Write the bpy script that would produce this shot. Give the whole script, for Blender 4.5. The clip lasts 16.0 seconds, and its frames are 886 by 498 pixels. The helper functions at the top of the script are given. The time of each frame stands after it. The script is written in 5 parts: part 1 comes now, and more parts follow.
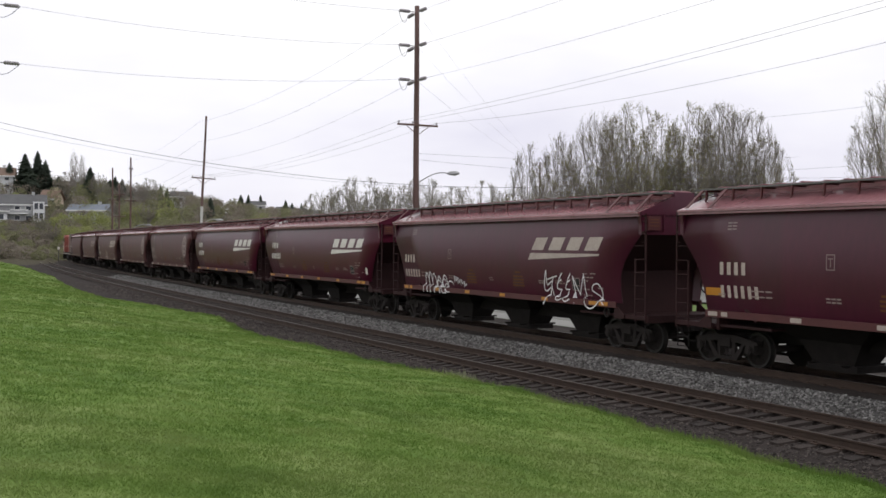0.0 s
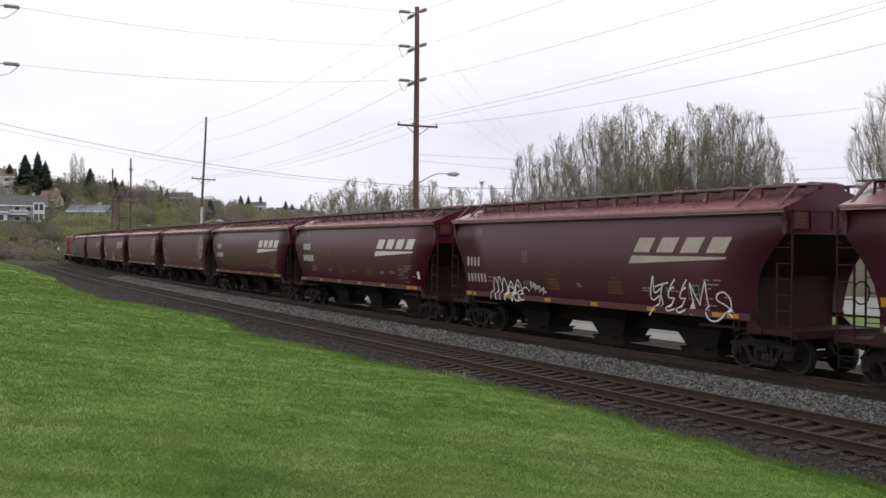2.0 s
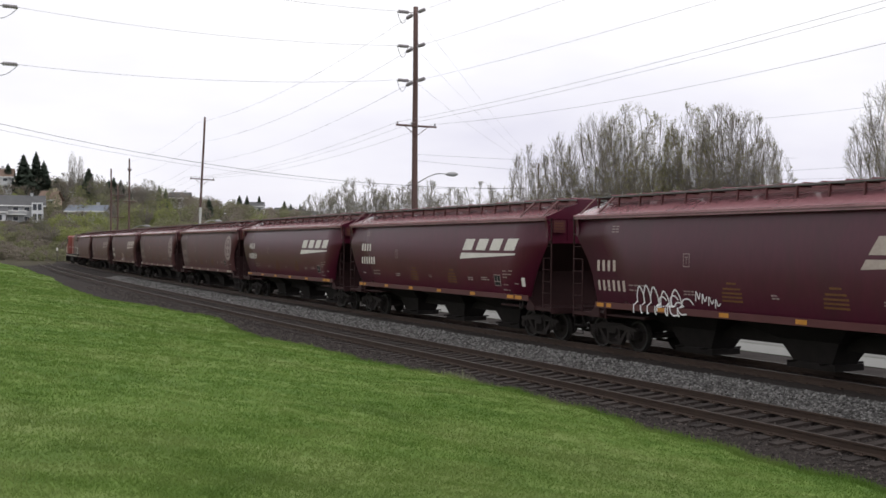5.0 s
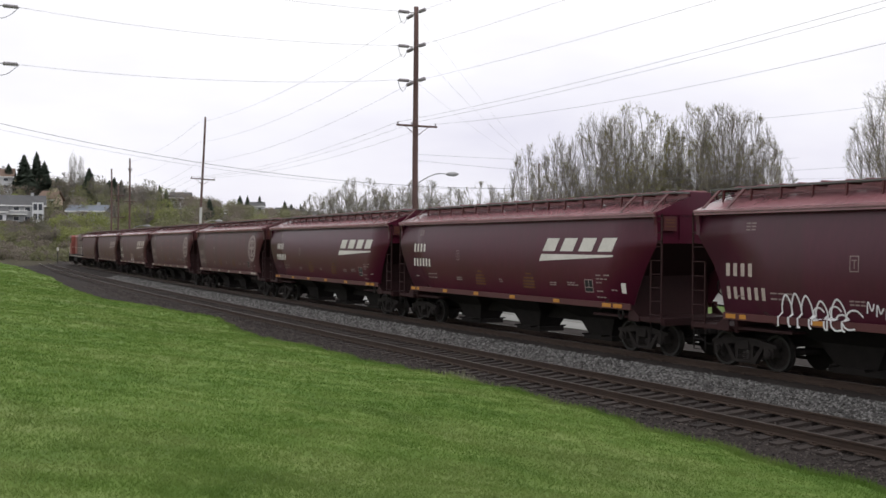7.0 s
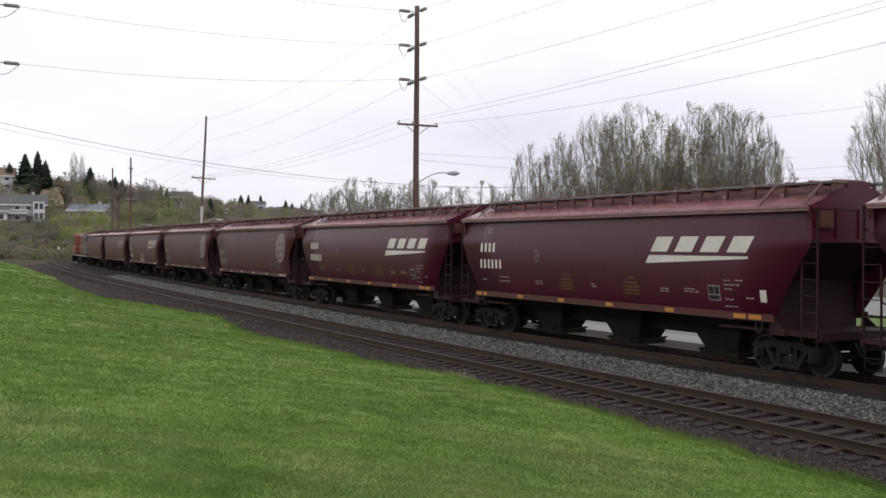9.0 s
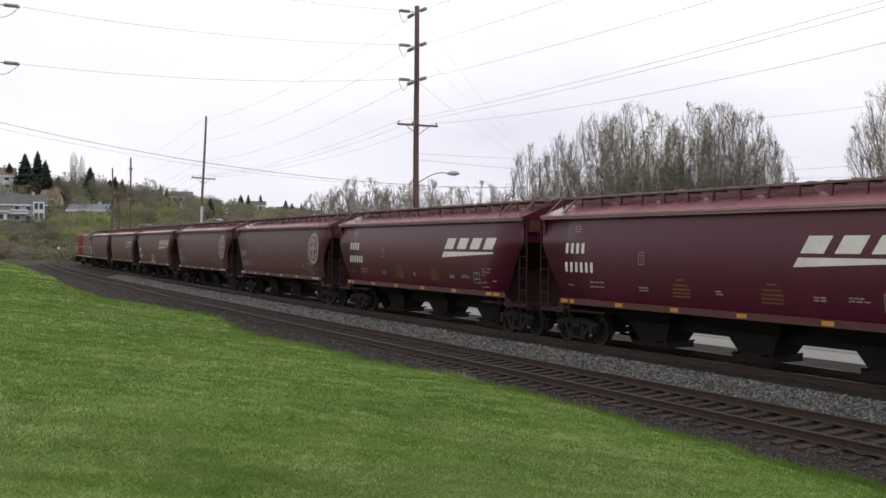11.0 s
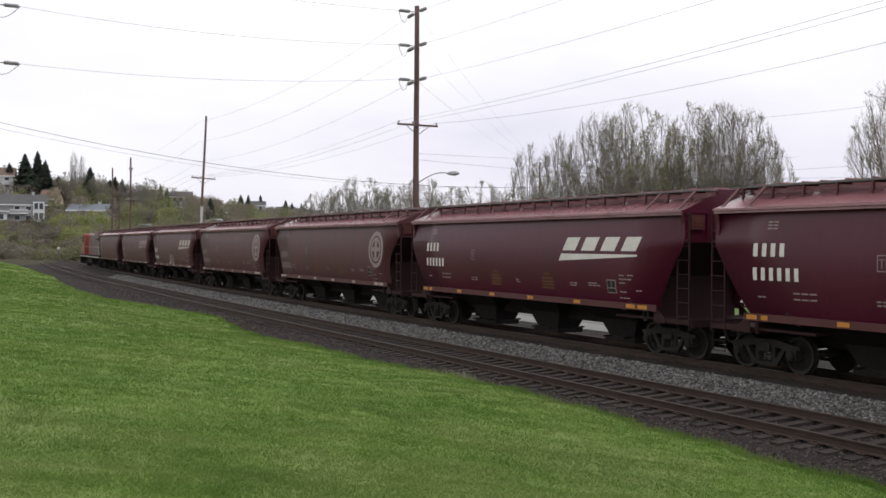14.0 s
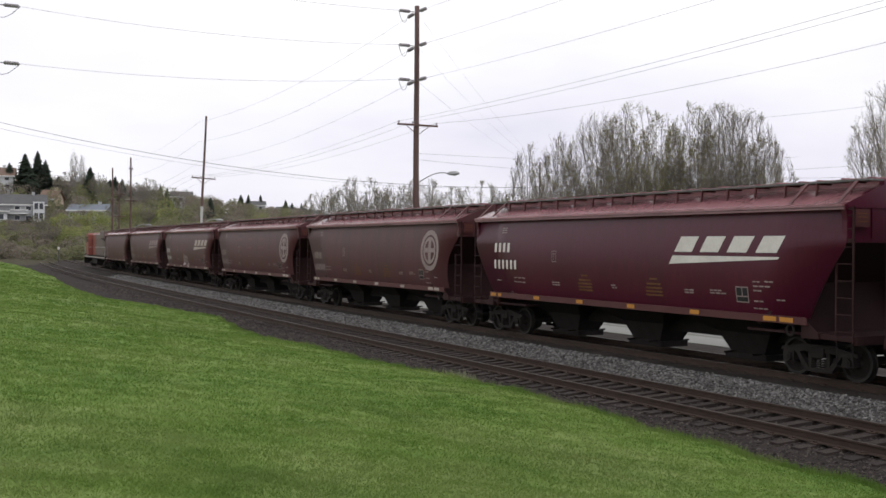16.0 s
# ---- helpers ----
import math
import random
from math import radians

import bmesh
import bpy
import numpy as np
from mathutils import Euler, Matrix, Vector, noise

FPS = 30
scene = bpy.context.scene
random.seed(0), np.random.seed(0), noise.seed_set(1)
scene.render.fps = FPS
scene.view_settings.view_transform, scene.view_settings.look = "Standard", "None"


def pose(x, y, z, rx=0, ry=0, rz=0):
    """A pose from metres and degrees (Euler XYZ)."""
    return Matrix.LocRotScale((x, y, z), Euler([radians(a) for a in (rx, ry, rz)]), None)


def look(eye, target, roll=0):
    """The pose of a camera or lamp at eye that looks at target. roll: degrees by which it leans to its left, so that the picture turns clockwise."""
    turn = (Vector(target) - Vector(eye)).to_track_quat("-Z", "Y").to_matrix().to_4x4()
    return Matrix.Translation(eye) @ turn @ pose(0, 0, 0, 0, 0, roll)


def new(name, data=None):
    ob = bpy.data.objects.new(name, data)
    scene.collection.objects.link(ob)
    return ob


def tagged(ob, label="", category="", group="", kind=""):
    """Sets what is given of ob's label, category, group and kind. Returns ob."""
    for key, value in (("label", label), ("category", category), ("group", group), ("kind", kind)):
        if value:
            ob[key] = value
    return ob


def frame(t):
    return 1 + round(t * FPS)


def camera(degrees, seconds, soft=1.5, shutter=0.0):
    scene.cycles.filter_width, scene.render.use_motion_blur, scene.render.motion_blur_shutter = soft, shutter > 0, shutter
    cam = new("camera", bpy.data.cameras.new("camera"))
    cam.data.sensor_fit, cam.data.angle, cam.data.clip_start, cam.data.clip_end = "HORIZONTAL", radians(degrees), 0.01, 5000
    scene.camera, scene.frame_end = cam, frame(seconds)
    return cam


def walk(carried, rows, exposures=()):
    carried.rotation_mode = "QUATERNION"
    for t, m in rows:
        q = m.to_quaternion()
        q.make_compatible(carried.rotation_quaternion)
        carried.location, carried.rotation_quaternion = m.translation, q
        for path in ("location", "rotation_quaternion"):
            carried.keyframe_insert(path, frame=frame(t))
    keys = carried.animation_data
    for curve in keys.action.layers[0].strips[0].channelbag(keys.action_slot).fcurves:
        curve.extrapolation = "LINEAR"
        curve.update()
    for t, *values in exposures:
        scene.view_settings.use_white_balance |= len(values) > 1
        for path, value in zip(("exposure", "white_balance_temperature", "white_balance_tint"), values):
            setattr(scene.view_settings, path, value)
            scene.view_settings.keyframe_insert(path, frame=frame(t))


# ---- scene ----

# ---- camera: hand-held on the lawn bank, almost still ----
EYE = Vector((0.0, 0.0, 3.119))
YAW, PITCH, ROLL = 61.98, -0.251, 0.248
PX = 180.0 / math.pi / 1839.0
SHAKE = ((0, 0, 0), (0.5, 0.1, 0), (1, 0, 1.5), (1.5, 0.1, 0.8), (2, 0, 1.5), (2.5, -1.4, 1.9), (3, -1.5, 3.1),
         (3.5, -1.5, 2.9), (4, -2.9, 1.8), (6.5, -1.5, 1.5), (7, -1.5, 1.5), (7.5, -0.2, 0), (8, 0, -1.3), (8.5, 0, -1.5),
         (9, 0, 0), (11.5, -0.1, 0.1), (13, -0.1, 0.1), (14.5, -0.1, 0), (16, 0, 0))


def aim(dx, dy):
    yaw, pitch = radians(YAW + dx * PX), radians(PITCH + dy * PX)
    way = Vector((-math.sin(yaw) * math.cos(pitch), math.cos(yaw) * math.cos(pitch), math.sin(pitch)))
    return look(EYE, EYE + way * 10, ROLL)


cam = camera(46.18, 16.0, soft=1.55)
walk(cam, [(t, aim(dx, dy)) for t, dx, dy in SHAKE])

# ---- world and sun: bright overcast ----
SUN_ELEVATION, SUN_TURN = 52.0, 70.0
world = bpy.data.worlds.new("world")
scene.world = world
world.use_nodes = True
wn, wl = world.node_tree.nodes, world.node_tree.links
background = wn["Background"]
sky = wn.new("ShaderNodeTexSky")
sky.sky_type, sky.sun_disc = "NISHITA", False
sky.sun_elevation, sky.sun_rotation = radians(SUN_ELEVATION), radians(SUN_TURN)
scaled = wn.new("ShaderNodeMixRGB")
scaled.blend_type = "MULTIPLY"
scaled.inputs[0].default_value = 1.0
scaled.inputs[2].default_value = (0.1, 0.1, 0.1, 1)
wl.new(sky.outputs[0], scaled.inputs[1])
coord = wn.new("ShaderNodeTexCoord")
stretch = wn.new("ShaderNodeMapping")
stretch.inputs["Scale"].default_value = (1.6, 1.6, 5.0)
wl.new(coord.outputs["Generated"], stretch.inputs[0])
cloud_noise = wn.new("ShaderNodeTexNoise")
cloud_noise.inputs["Scale"].default_value = 1.5
cloud_noise.inputs["Detail"].default_value = 5.0
wl.new(stretch.outputs[0], cloud_noise.inputs["Vector"])
split = wn.new("ShaderNodeSeparateXYZ")
wl.new(coord.outputs["Generated"], split.inputs[0])
rise = wn.new("ShaderNodeMath")
rise.operation = "MULTIPLY_ADD"
rise.inputs[1].default_value = 1.9
wl.new(split.outputs["Z"], rise.inputs[0])
wl.new(cloud_noise.outputs["Fac"], rise.inputs[2])
cloud_ramp = wn.new("ShaderNodeValToRGB")
cloud_ramp.color_ramp.elements[0].position, cloud_ramp.color_ramp.elements[0].color = 0.40, (0.75, 0.73, 0.87, 1)
cloud_ramp.color_ramp.elements[1].position, cloud_ramp.color_ramp.elements[1].color = 0.92, (1.12, 1.11, 1.13, 1)
middle = cloud_ramp.color_ramp.elements.new(0.62)
middle.color = (0.94, 0.92, 1.01, 1)
wl.new(rise.outputs[0], cloud_ramp.inputs[0])
cover = wn.new("ShaderNodeMixRGB")
cover.inputs[0].default_value = 0.94
wl.new(scaled.outputs[0], cover.inputs[1])
wl.new(cloud_ramp.outputs[0], cover.inputs[2])
wl.new(cover.outputs[0], background.inputs[0])
background.inputs[1].default_value = 1.0
sun = new("sun", bpy.data.lights.new("sun", "SUN"))
sun.data.energy, sun.data.angle, sun.data.color = 0.6, radians(25), (1.0, 0.96, 0.9)
sun.matrix_world = look((0, 0, 60), Vector((0, 0, 60)) - Vector((math.sin(radians(SUN_TURN)) * math.cos(radians(SUN_ELEVATION)),
                                                             math.cos(radians(SUN_TURN)) * math.cos(radians(SUN_ELEVATION)),
                                                             math.sin(radians(SUN_ELEVATION)))))


# ---- materials ----
def material(name, stops, rough=0.8, metal=0.0, scale=6.0, fine=60.0, bump=0.15, bump_scale=None, stretch=(1, 1, 1),
             spread=0.0, spec=0.4, dirt=None, dirt_scale=0.7, reach=0.02):
    """Two scales of noise between the stops, fine relief, and, if wanted, a third tone of stains (dirt = colour, low, high)."""
    m = bpy.data.materials.new(name)
    m.use_nodes = True
    n, l = m.node_tree.nodes, m.node_tree.links
    b = n["Principled BSDF"]
    tc = n.new("ShaderNodeTexCoord")
    mp = n.new("ShaderNodeMapping")
    mp.inputs["Scale"].default_value = stretch
    l.new(tc.outputs["Object"], mp.inputs[0])
    big, small = n.new("ShaderNodeTexNoise"), n.new("ShaderNodeTexNoise")
    big.inputs["Scale"].default_value, small.inputs["Scale"].default_value = scale, fine
    big.inputs["Detail"].default_value, small.inputs["Detail"].default_value = 4.0, 3.0
    for k in (big, small):
        l.new(mp.outputs[0], k.inputs["Vector"])
    add = n.new("ShaderNodeMath")
    add.operation = "ADD"
    l.new(big.outputs["Fac"], add.inputs[0])
    l.new(small.outputs["Fac"], add.inputs[1])
    half = n.new("ShaderNodeMath")
    half.operation = "MULTIPLY_ADD"
    half.inputs[1].default_value, half.inputs[2].default_value = 0.5, 0.0
    l.new(add.outputs[0], half.inputs[0])
    value = half
    if spread:
        info = n.new("ShaderNodeObjectInfo")
        geo = n.new("ShaderNodeNewGeometry")
        both = n.new("ShaderNodeMath")
        both.operation = "ADD"
        l.new(info.outputs["Random"], both.inputs[0])
        l.new(geo.outputs["Random Per Island"], both.inputs[1])
        sh = n.new("ShaderNodeMath")
        sh.operation = "MULTIPLY_ADD"
        sh.inputs[1].default_value = spread
        l.new(both.outputs[0], sh.inputs[0])
        off = n.new("ShaderNodeMath")
        off.operation = "SUBTRACT"
        off.inputs[1].default_value = spread
        l.new(half.outputs[0], off.inputs[0])
        l.new(off.outputs[0], sh.inputs[2])
        value = sh
    ramp = n.new("ShaderNodeValToRGB")
    e = ramp.color_ramp.elements
    for i, (at_, col) in enumerate(stops):
        el = e[i] if i < 2 else e.new(at_)
        el.position, el.color = at_, (*col, 1)
    l.new(value.outputs[0], ramp.inputs[0])
    colour = ramp.outputs[0]
    if dirt:
        dn = n.new("ShaderNodeTexNoise")
        dn.inputs["Scale"].default_value, dn.inputs["Detail"].default_value = dirt_scale, 6.0
        l.new(mp.outputs[0], dn.inputs["Vector"])
        dr = n.new("ShaderNodeMapRange")
        dr.inputs["From Min"].default_value, dr.inputs["From Max"].default_value = dirt[1], dirt[2]
        dr.inputs["To Max"].default_value = 0.85
        l.new(dn.outputs["Fac"], dr.inputs["Value"])
        mix = n.new("ShaderNodeMixRGB")
        mix.inputs[2].default_value = (*dirt[0], 1)
        l.new(dr.outputs[0], mix.inputs[0])
        l.new(colour, mix.inputs[1])
        colour = mix.outputs[0]
    l.new(colour, b.inputs["Base Color"])
    b.inputs["Roughness"].default_value, b.inputs["Metallic"].default_value = rough, metal
    b.inputs["Specular IOR Level"].default_value = spec
    if bump:
        bp = n.new("ShaderNodeBump")
        bp.inputs["Strength"].default_value, bp.inputs["Distance"].default_value = bump, reach
        src = small
        if bump_scale:
            src = n.new("ShaderNodeTexNoise")
            src.inputs["Scale"].default_value, src.inputs["Detail"].default_value = bump_scale, 3.0
            l.new(mp.outputs[0], src.inputs["Vector"])
        l.new(src.outputs["Fac"], bp.inputs["Height"])
        l.new(bp.outputs[0], b.inputs["Normal"])
    return m


OXIDE = [(0.3, (0.053, 0.0073, 0.0196)), (0.7, (0.072, 0.0102, 0.0258))]


def leafy(m, share=0.45):
    """Thin leaves and blades let part of the light through."""
    n, l = m.node_tree.nodes, m.node_tree.links
    b = n["Principled BSDF"]
    colour = b.inputs["Base Color"].links[0].from_socket
    t, mix = n.new("ShaderNodeBsdfTranslucent"), n.new("ShaderNodeMixShader")
    l.new(colour, t.inputs["Color"])
    mix.inputs[0].default_value = share
    l.new(b.outputs[0], mix.inputs[1])
    l.new(t.outputs[0], mix.inputs[2])
    l.new(mix.outputs[0], n["Material Output"].inputs["Surface"])
    return m


M = {
    "oxide_clean": material("clean_oxide_paint", [(0.3, (0.057, 0.0057, 0.0178)), (0.7, (0.077, 0.0080, 0.0238))], 0.34, 0, 0.5, 9, 0.04, stretch=(1, 1, 0.25),
                            dirt=((0.046, 0.012, 0.017), 0.58, 0.85), dirt_scale=0.7, spec=0.34),
    "oxide": material("oxide_paint", OXIDE, 0.36, 0, 0.5, 9, 0.04, stretch=(1, 1, 0.25), dirt=((0.042, 0.014, 0.018), 0.55, 0.8), dirt_scale=0.8, spec=0.42),
    "oxide_old": material("faded_oxide_paint", [(0.3, (0.068, 0.019, 0.023)), (0.7, (0.094, 0.027, 0.033))], 0.5, 0, 0.7, 9, 0.05,
                          stretch=(1.6, 1, 0.2), dirt=((0.048, 0.024, 0.024), 0.5, 0.75), dirt_scale=0.9),
    "oxide_patch": material("repainted_oxide", [(0.3, (0.092, 0.024, 0.026)), (0.7, (0.112, 0.030, 0.032))], 0.5, 0, 0.7, 9, 0.04),
    # roof red paled towards pink so the colour carries the sky's sheen
    "roof": material("sky_sheen_roof_paint", [(0.3, (0.22, 0.090, 0.105)), (0.7, (0.31, 0.145, 0.16))], 0.24, 0, 0.9, 12, 0.05,
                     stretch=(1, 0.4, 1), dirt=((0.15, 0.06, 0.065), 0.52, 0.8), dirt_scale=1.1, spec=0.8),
    "sill": material("sill_paint", [(0.3, (0.066, 0.016, 0.018)), (0.7, (0.092, 0.023, 0.025))], 0.5, 0, 1.5, 20, 0.05),
    # red of the car ends, darkened to hold the shade under the overhang
    "end_shade": material("shaded_end_paint", [(0.3, (0.026, 0.0105, 0.0115)), (0.7, (0.040, 0.0155, 0.0165))], 0.7, 0, 1.5, 20, 0.05, spec=0.2),
    "under": material("grimy_steel", [(0.3, (0.014, 0.012, 0.012)), (0.7, (0.026, 0.022, 0.021))], 0.85, 0.0, 3, 30, 0.15, spec=0.15),
    "truck": material("dusty_cast_steel", [(0.3, (0.020, 0.017, 0.017)), (0.7, (0.036, 0.030, 0.028))], 0.85, 0.0, 4, 40, 0.2, spec=0.15),
    "tread": material("worn_wheel_steel", [(0.3, (0.022, 0.020, 0.019)), (0.7, (0.04, 0.037, 0.035))], 0.6, 0.3, 5, 60, 0.05),
    "grating": material("galvanised_grating", [(0.3, (0.085, 0.088, 0.084)), (0.7, (0.17, 0.172, 0.168))], 0.6, 0.3, 3, 60, 0.2),
    "white": material("white_stencil_paint", [(0.3, (0.55, 0.52, 0.48)), (0.7, (0.70, 0.67, 0.63))], 0.6, 0, 1.5, 14, 0.03),
    "cream": material("aged_white_paint", [(0.3, (0.34, 0.28, 0.25)), (0.7, (0.47, 0.40, 0.355))], 0.6, 0, 1.5, 14, 0.03),
    "stencil": material("faded_stencil_paint", [(0.3, (0.22, 0.16, 0.155)), (0.7, (0.31, 0.245, 0.235))], 0.6, 0, 2, 14, 0.0),
    "spray": material("white_spray_paint", [(0.3, (0.62, 0.62, 0.63)), (0.7, (0.75, 0.75, 0.76))], 0.5, 0, 2, 14, 0.0),
    "yellow": material("yellow_reflective_tape", [(0.3, (0.42, 0.17, 0.02)), (0.7, (0.55, 0.25, 0.04))], 0.4, 0, 3, 30, 0.0),
    "ochre": material("yellow_stencil_paint", [(0.3, (0.105, 0.042, 0.015)), (0.7, (0.155, 0.066, 0.02))], 0.6, 0, 3, 30, 0.0),
    "black": material("black_stencil_paint", [(0.3, (0.012, 0.012, 0.013)), (0.7, (0.02, 0.02, 0.02))], 0.6, 0, 3, 30, 0.0),
    "rust": material("rail_rust", [(0.3, (0.035, 0.022, 0.017)), (0.7, (0.06, 0.038, 0.028))], 0.8, 0.1, 4, 50, 0.15),
    "shine": material("polished_railhead", [(0.3, (0.05, 0.042, 0.038)), (0.7, (0.10, 0.09, 0.085))], 0.45, 0.5, 2, 50, 0.05, stretch=(0.1, 1, 1)),
    "tie": material("creosoted_timber", [(0.25, (0.015, 0.011, 0.010)), (0.75, (0.044, 0.033, 0.029))], 0.9, 0, 3, 30, 0.4, stretch=(4, 0.6, 4), spread=0.25),
    "ballast": material("crushed_stone", [(0.3, (0.055, 0.052, 0.05)), (0.6, (0.12, 0.117, 0.115)), (0.75, (0.22, 0.215, 0.21))], 0.9, 0, 0.5, 22, 0.9, bump_scale=18, spec=0.1, reach=0.05),
    "fouled": material("fouled_ballast", [(0.3, (0.020, 0.017, 0.016)), (0.7, (0.055, 0.046, 0.043))], 0.95, 0, 0.8, 24, 0.9, bump_scale=16, spec=0.1, reach=0.05),
    "stone": material("loose_stone", [(0.2, (0.045, 0.042, 0.040)), (0.8, (0.38, 0.368, 0.36))], 0.9, 0, 8, 40, 0.0, spread=0.45),
    "stone_dark": material("loose_dark_stone", [(0.2, (0.018, 0.014, 0.013)), (0.8, (0.15, 0.125, 0.115))], 0.9, 0, 8, 40, 0.0, spread=0.35),
    "lawn": material("lawn_turf", [(0.41, (0.090, 0.160, 0.028)), (0.5, (0.132, 0.206, 0.044)), (0.61, (0.174, 0.236, 0.068))], 0.9, 0, 0.35, 2.0, 0.4, bump_scale=30, reach=0.04, spec=0.15,
                     dirt=((0.150, 0.188, 0.062), 0.52, 0.85), dirt_scale=0.22),
    "blade": material("grass_blade", [(0.40, (0.094, 0.170, 0.030)), (0.49, (0.134, 0.212, 0.045)), (0.60, (0.176, 0.240, 0.068))], 0.7, 0, 0.35, 1.1, 0.0, spread=0.015, spec=0.2,
                      dirt=((0.155, 0.192, 0.064), 0.52, 0.85), dirt_scale=0.22),
    "ground": material("rough_ground", [(0.3, (0.045, 0.042, 0.028)), (0.7, (0.09, 0.080, 0.055))], 0.95, 0, 0.05, 1.2, 0.5, bump_scale=2.0, spec=0.1, reach=0.1),
    "road": material("pale_worn_road", [(0.3, (0.18, 0.18, 0.17)), (0.7, (0.25, 0.25, 0.235))], 0.8, 0, 0.3, 30, 0.2),
    "verge": material("verge_grass", [(0.3, (0.06, 0.11, 0.02)), (0.7, (0.12, 0.17, 0.045))], 0.95, 0, 0.3, 5, 0.5),
    "pole": material("weathered_pole_wood", [(0.3, (0.080, 0.047, 0.043)), (0.7, (0.150, 0.095, 0.086))], 0.9, 0, 2, 30, 0.4, stretch=(3, 3, 0.15)),
    "paper": material("white_pole_wrap", [(0.3, (0.42, 0.42, 0.41)), (0.7, (0.52, 0.52, 0.50))], 0.7, 0, 2, 20, 0.1),
    "iron": material("dark_line_hardware", [(0.3, (0.06, 0.055, 0.06)), (0.7, (0.1, 0.095, 0.1))], 0.5, 0.6, 4, 30, 0.1),
    "ceramic": material("grey_insulator_glaze", [(0.3, (0.22, 0.20, 0.22)), (0.7, (0.30, 0.28, 0.30))], 0.3, 0, 4, 30, 0.0),
    "wire": material("weathered_conductor", [(0.3, (0.22, 0.22, 0.25)), (0.7, (0.30, 0.30, 0.33))], 0.6, 0.3, 4, 30, 0.0),
    "cable": material("black_cable_jacket", [(0.3, (0.025, 0.025, 0.03)), (0.7, (0.04, 0.04, 0.045))], 0.6, 0.0, 4, 30, 0.0),
    "lamp": material("lamp_housing_grey", [(0.3, (0.30, 0.30, 0.31)), (0.7, (0.4, 0.4, 0.41))], 0.45, 0.4, 4, 30, 0.0),
}

leafy(M["blade"], 0.5)


# ---- geometry helpers ----
class Geo:
    def __init__(self):
        self.v, self.f = [], []

    def add(self, verts, faces):
        k = len(self.v)
        self.v += [tuple(p) for p in verts]
        self.f += [tuple(i + k for i in f) for f in faces]
        return self

    def box(self, x0, x1, y0, y1, z0, z1, m=None):
        p = [Vector((x, y, z)) for z in (z0, z1) for y in (y0, y1) for x in (x0, x1)]
        if m is not None:
            p = [m @ q for q in p]
        return self.add(p, [(0, 2, 3, 1), (4, 5, 7, 6), (0, 1, 5, 4), (2, 6, 7, 3), (0, 4, 6, 2), (1, 3, 7, 5)])

    def prism(self, poly, a, b, axis="y"):
        """A polygon of (u, w) pairs drawn along an axis from a to b."""
        put = {"y": lambda u, w, d: (u, d, w), "x": lambda u, w, d: (d, u, w), "z": lambda u, w, d: (u, w, d)}[axis]
        n = len(poly)
        return self.add([put(u, w, a) for u, w in poly] + [put(u, w, b) for u, w in poly],
                        [tuple(range(n))[::-1], tuple(range(n, 2 * n))] + [(i, (i + 1) % n, n + (i + 1) % n, n + i) for i in range(n)])

    def tube(self, points, radii, n=8, caps=True):
        pts = [Vector(p) for p in points]
        if not hasattr(radii, "__len__"):
            radii = [radii] * len(pts)
        k = len(self.v)
        side = None
        for i, p in enumerate(pts):
            d = (pts[min(i + 1, len(pts) - 1)] - pts[max(i - 1, 0)]).normalized()
            if side is None:
                side = d.cross(Vector((0, 0, 1)) if abs(d.z) < 0.9 else Vector((1, 0, 0))).normalized()
            side = (side - d * side.dot(d)).normalized()
            up = d.cross(side)
            self.v += [tuple(p + (side * math.cos(a) + up * math.sin(a)) * radii[i]) for a in (2 * math.pi * j / n for j in range(n))]
        for i in range(len(pts) - 1):
            for j in range(n):
                a, b = k + i * n + j, k + i * n + (j + 1) % n
                self.f.append((a, b, b + n, a + n))
        if caps:
            self.f.append(tuple(range(k, k + n))[::-1])
            e = k + (len(pts) - 1) * n
            self.f.append(tuple(range(e, e + n)))
        return self

    def mesh(self, name, mat, smooth=False):
        me = bpy.data.meshes.new(name)
        me.from_pydata(self.v, [], self.f)
        me.materials.append(mat)
        if smooth:
            me.polygons.foreach_set("use_smooth", [True] * len(me.polygons))
        me.update()
        return me


def part(name, geo, mat, parent, label="", m=None, smooth=False, bevel=0.0):
    """One mesh object under a thing or a part; geo may be a Geo or a finished mesh."""
    me = geo if isinstance(geo, bpy.types.Mesh) else geo.mesh(name, mat, smooth)
    ob = new(name, me)
    if parent is not None:
        ob.parent = parent
    if m is not None:
        ob.matrix_basis = m
    if label:
        ob["label"] = label
    if bevel:
        bv = ob.modifiers.new("bevel", "BEVEL")
        bv.width, bv.segments, bv.limit_method = bevel, 2, "ANGLE"
    return ob


# ---- the curve of the two tracks: s runs with the train, offsets o away from the eye ----
BEND_AT = (-420, -300, -260, -220, -190, -160, -130, -100, -60, -20, 40, 200)
BEND = (4.0, 2.5, 0.98, 0.97, 0.92, 0.74, 0.37, 0.30, 0.50, 0.41, 0.36, 0.0)
ARC = np.arange(-420.0, 200.1, 1.0)
TURN = np.interp(ARC, BEND_AT, np.array(BEND) / 1000.0)
TURN = np.concatenate([[0.0], np.cumsum((TURN[1:] + TURN[:-1]) / 2)])
TURN -= np.interp(0.0, ARC, TURN)
ARC_X = np.concatenate([[0.0], np.cumsum((np.cos(TURN[1:]) + np.cos(TURN[:-1])) / 2)])
ARC_Y = np.concatenate([[0.0], np.cumsum((np.sin(TURN[1:]) + np.sin(TURN[:-1])) / 2)])
ARC_X -= np.interp(0.0, ARC, ARC_X)
ARC_Y -= np.interp(0.0, ARC, ARC_Y)
TRACK_Y = 20.268
SPACING = 4.42
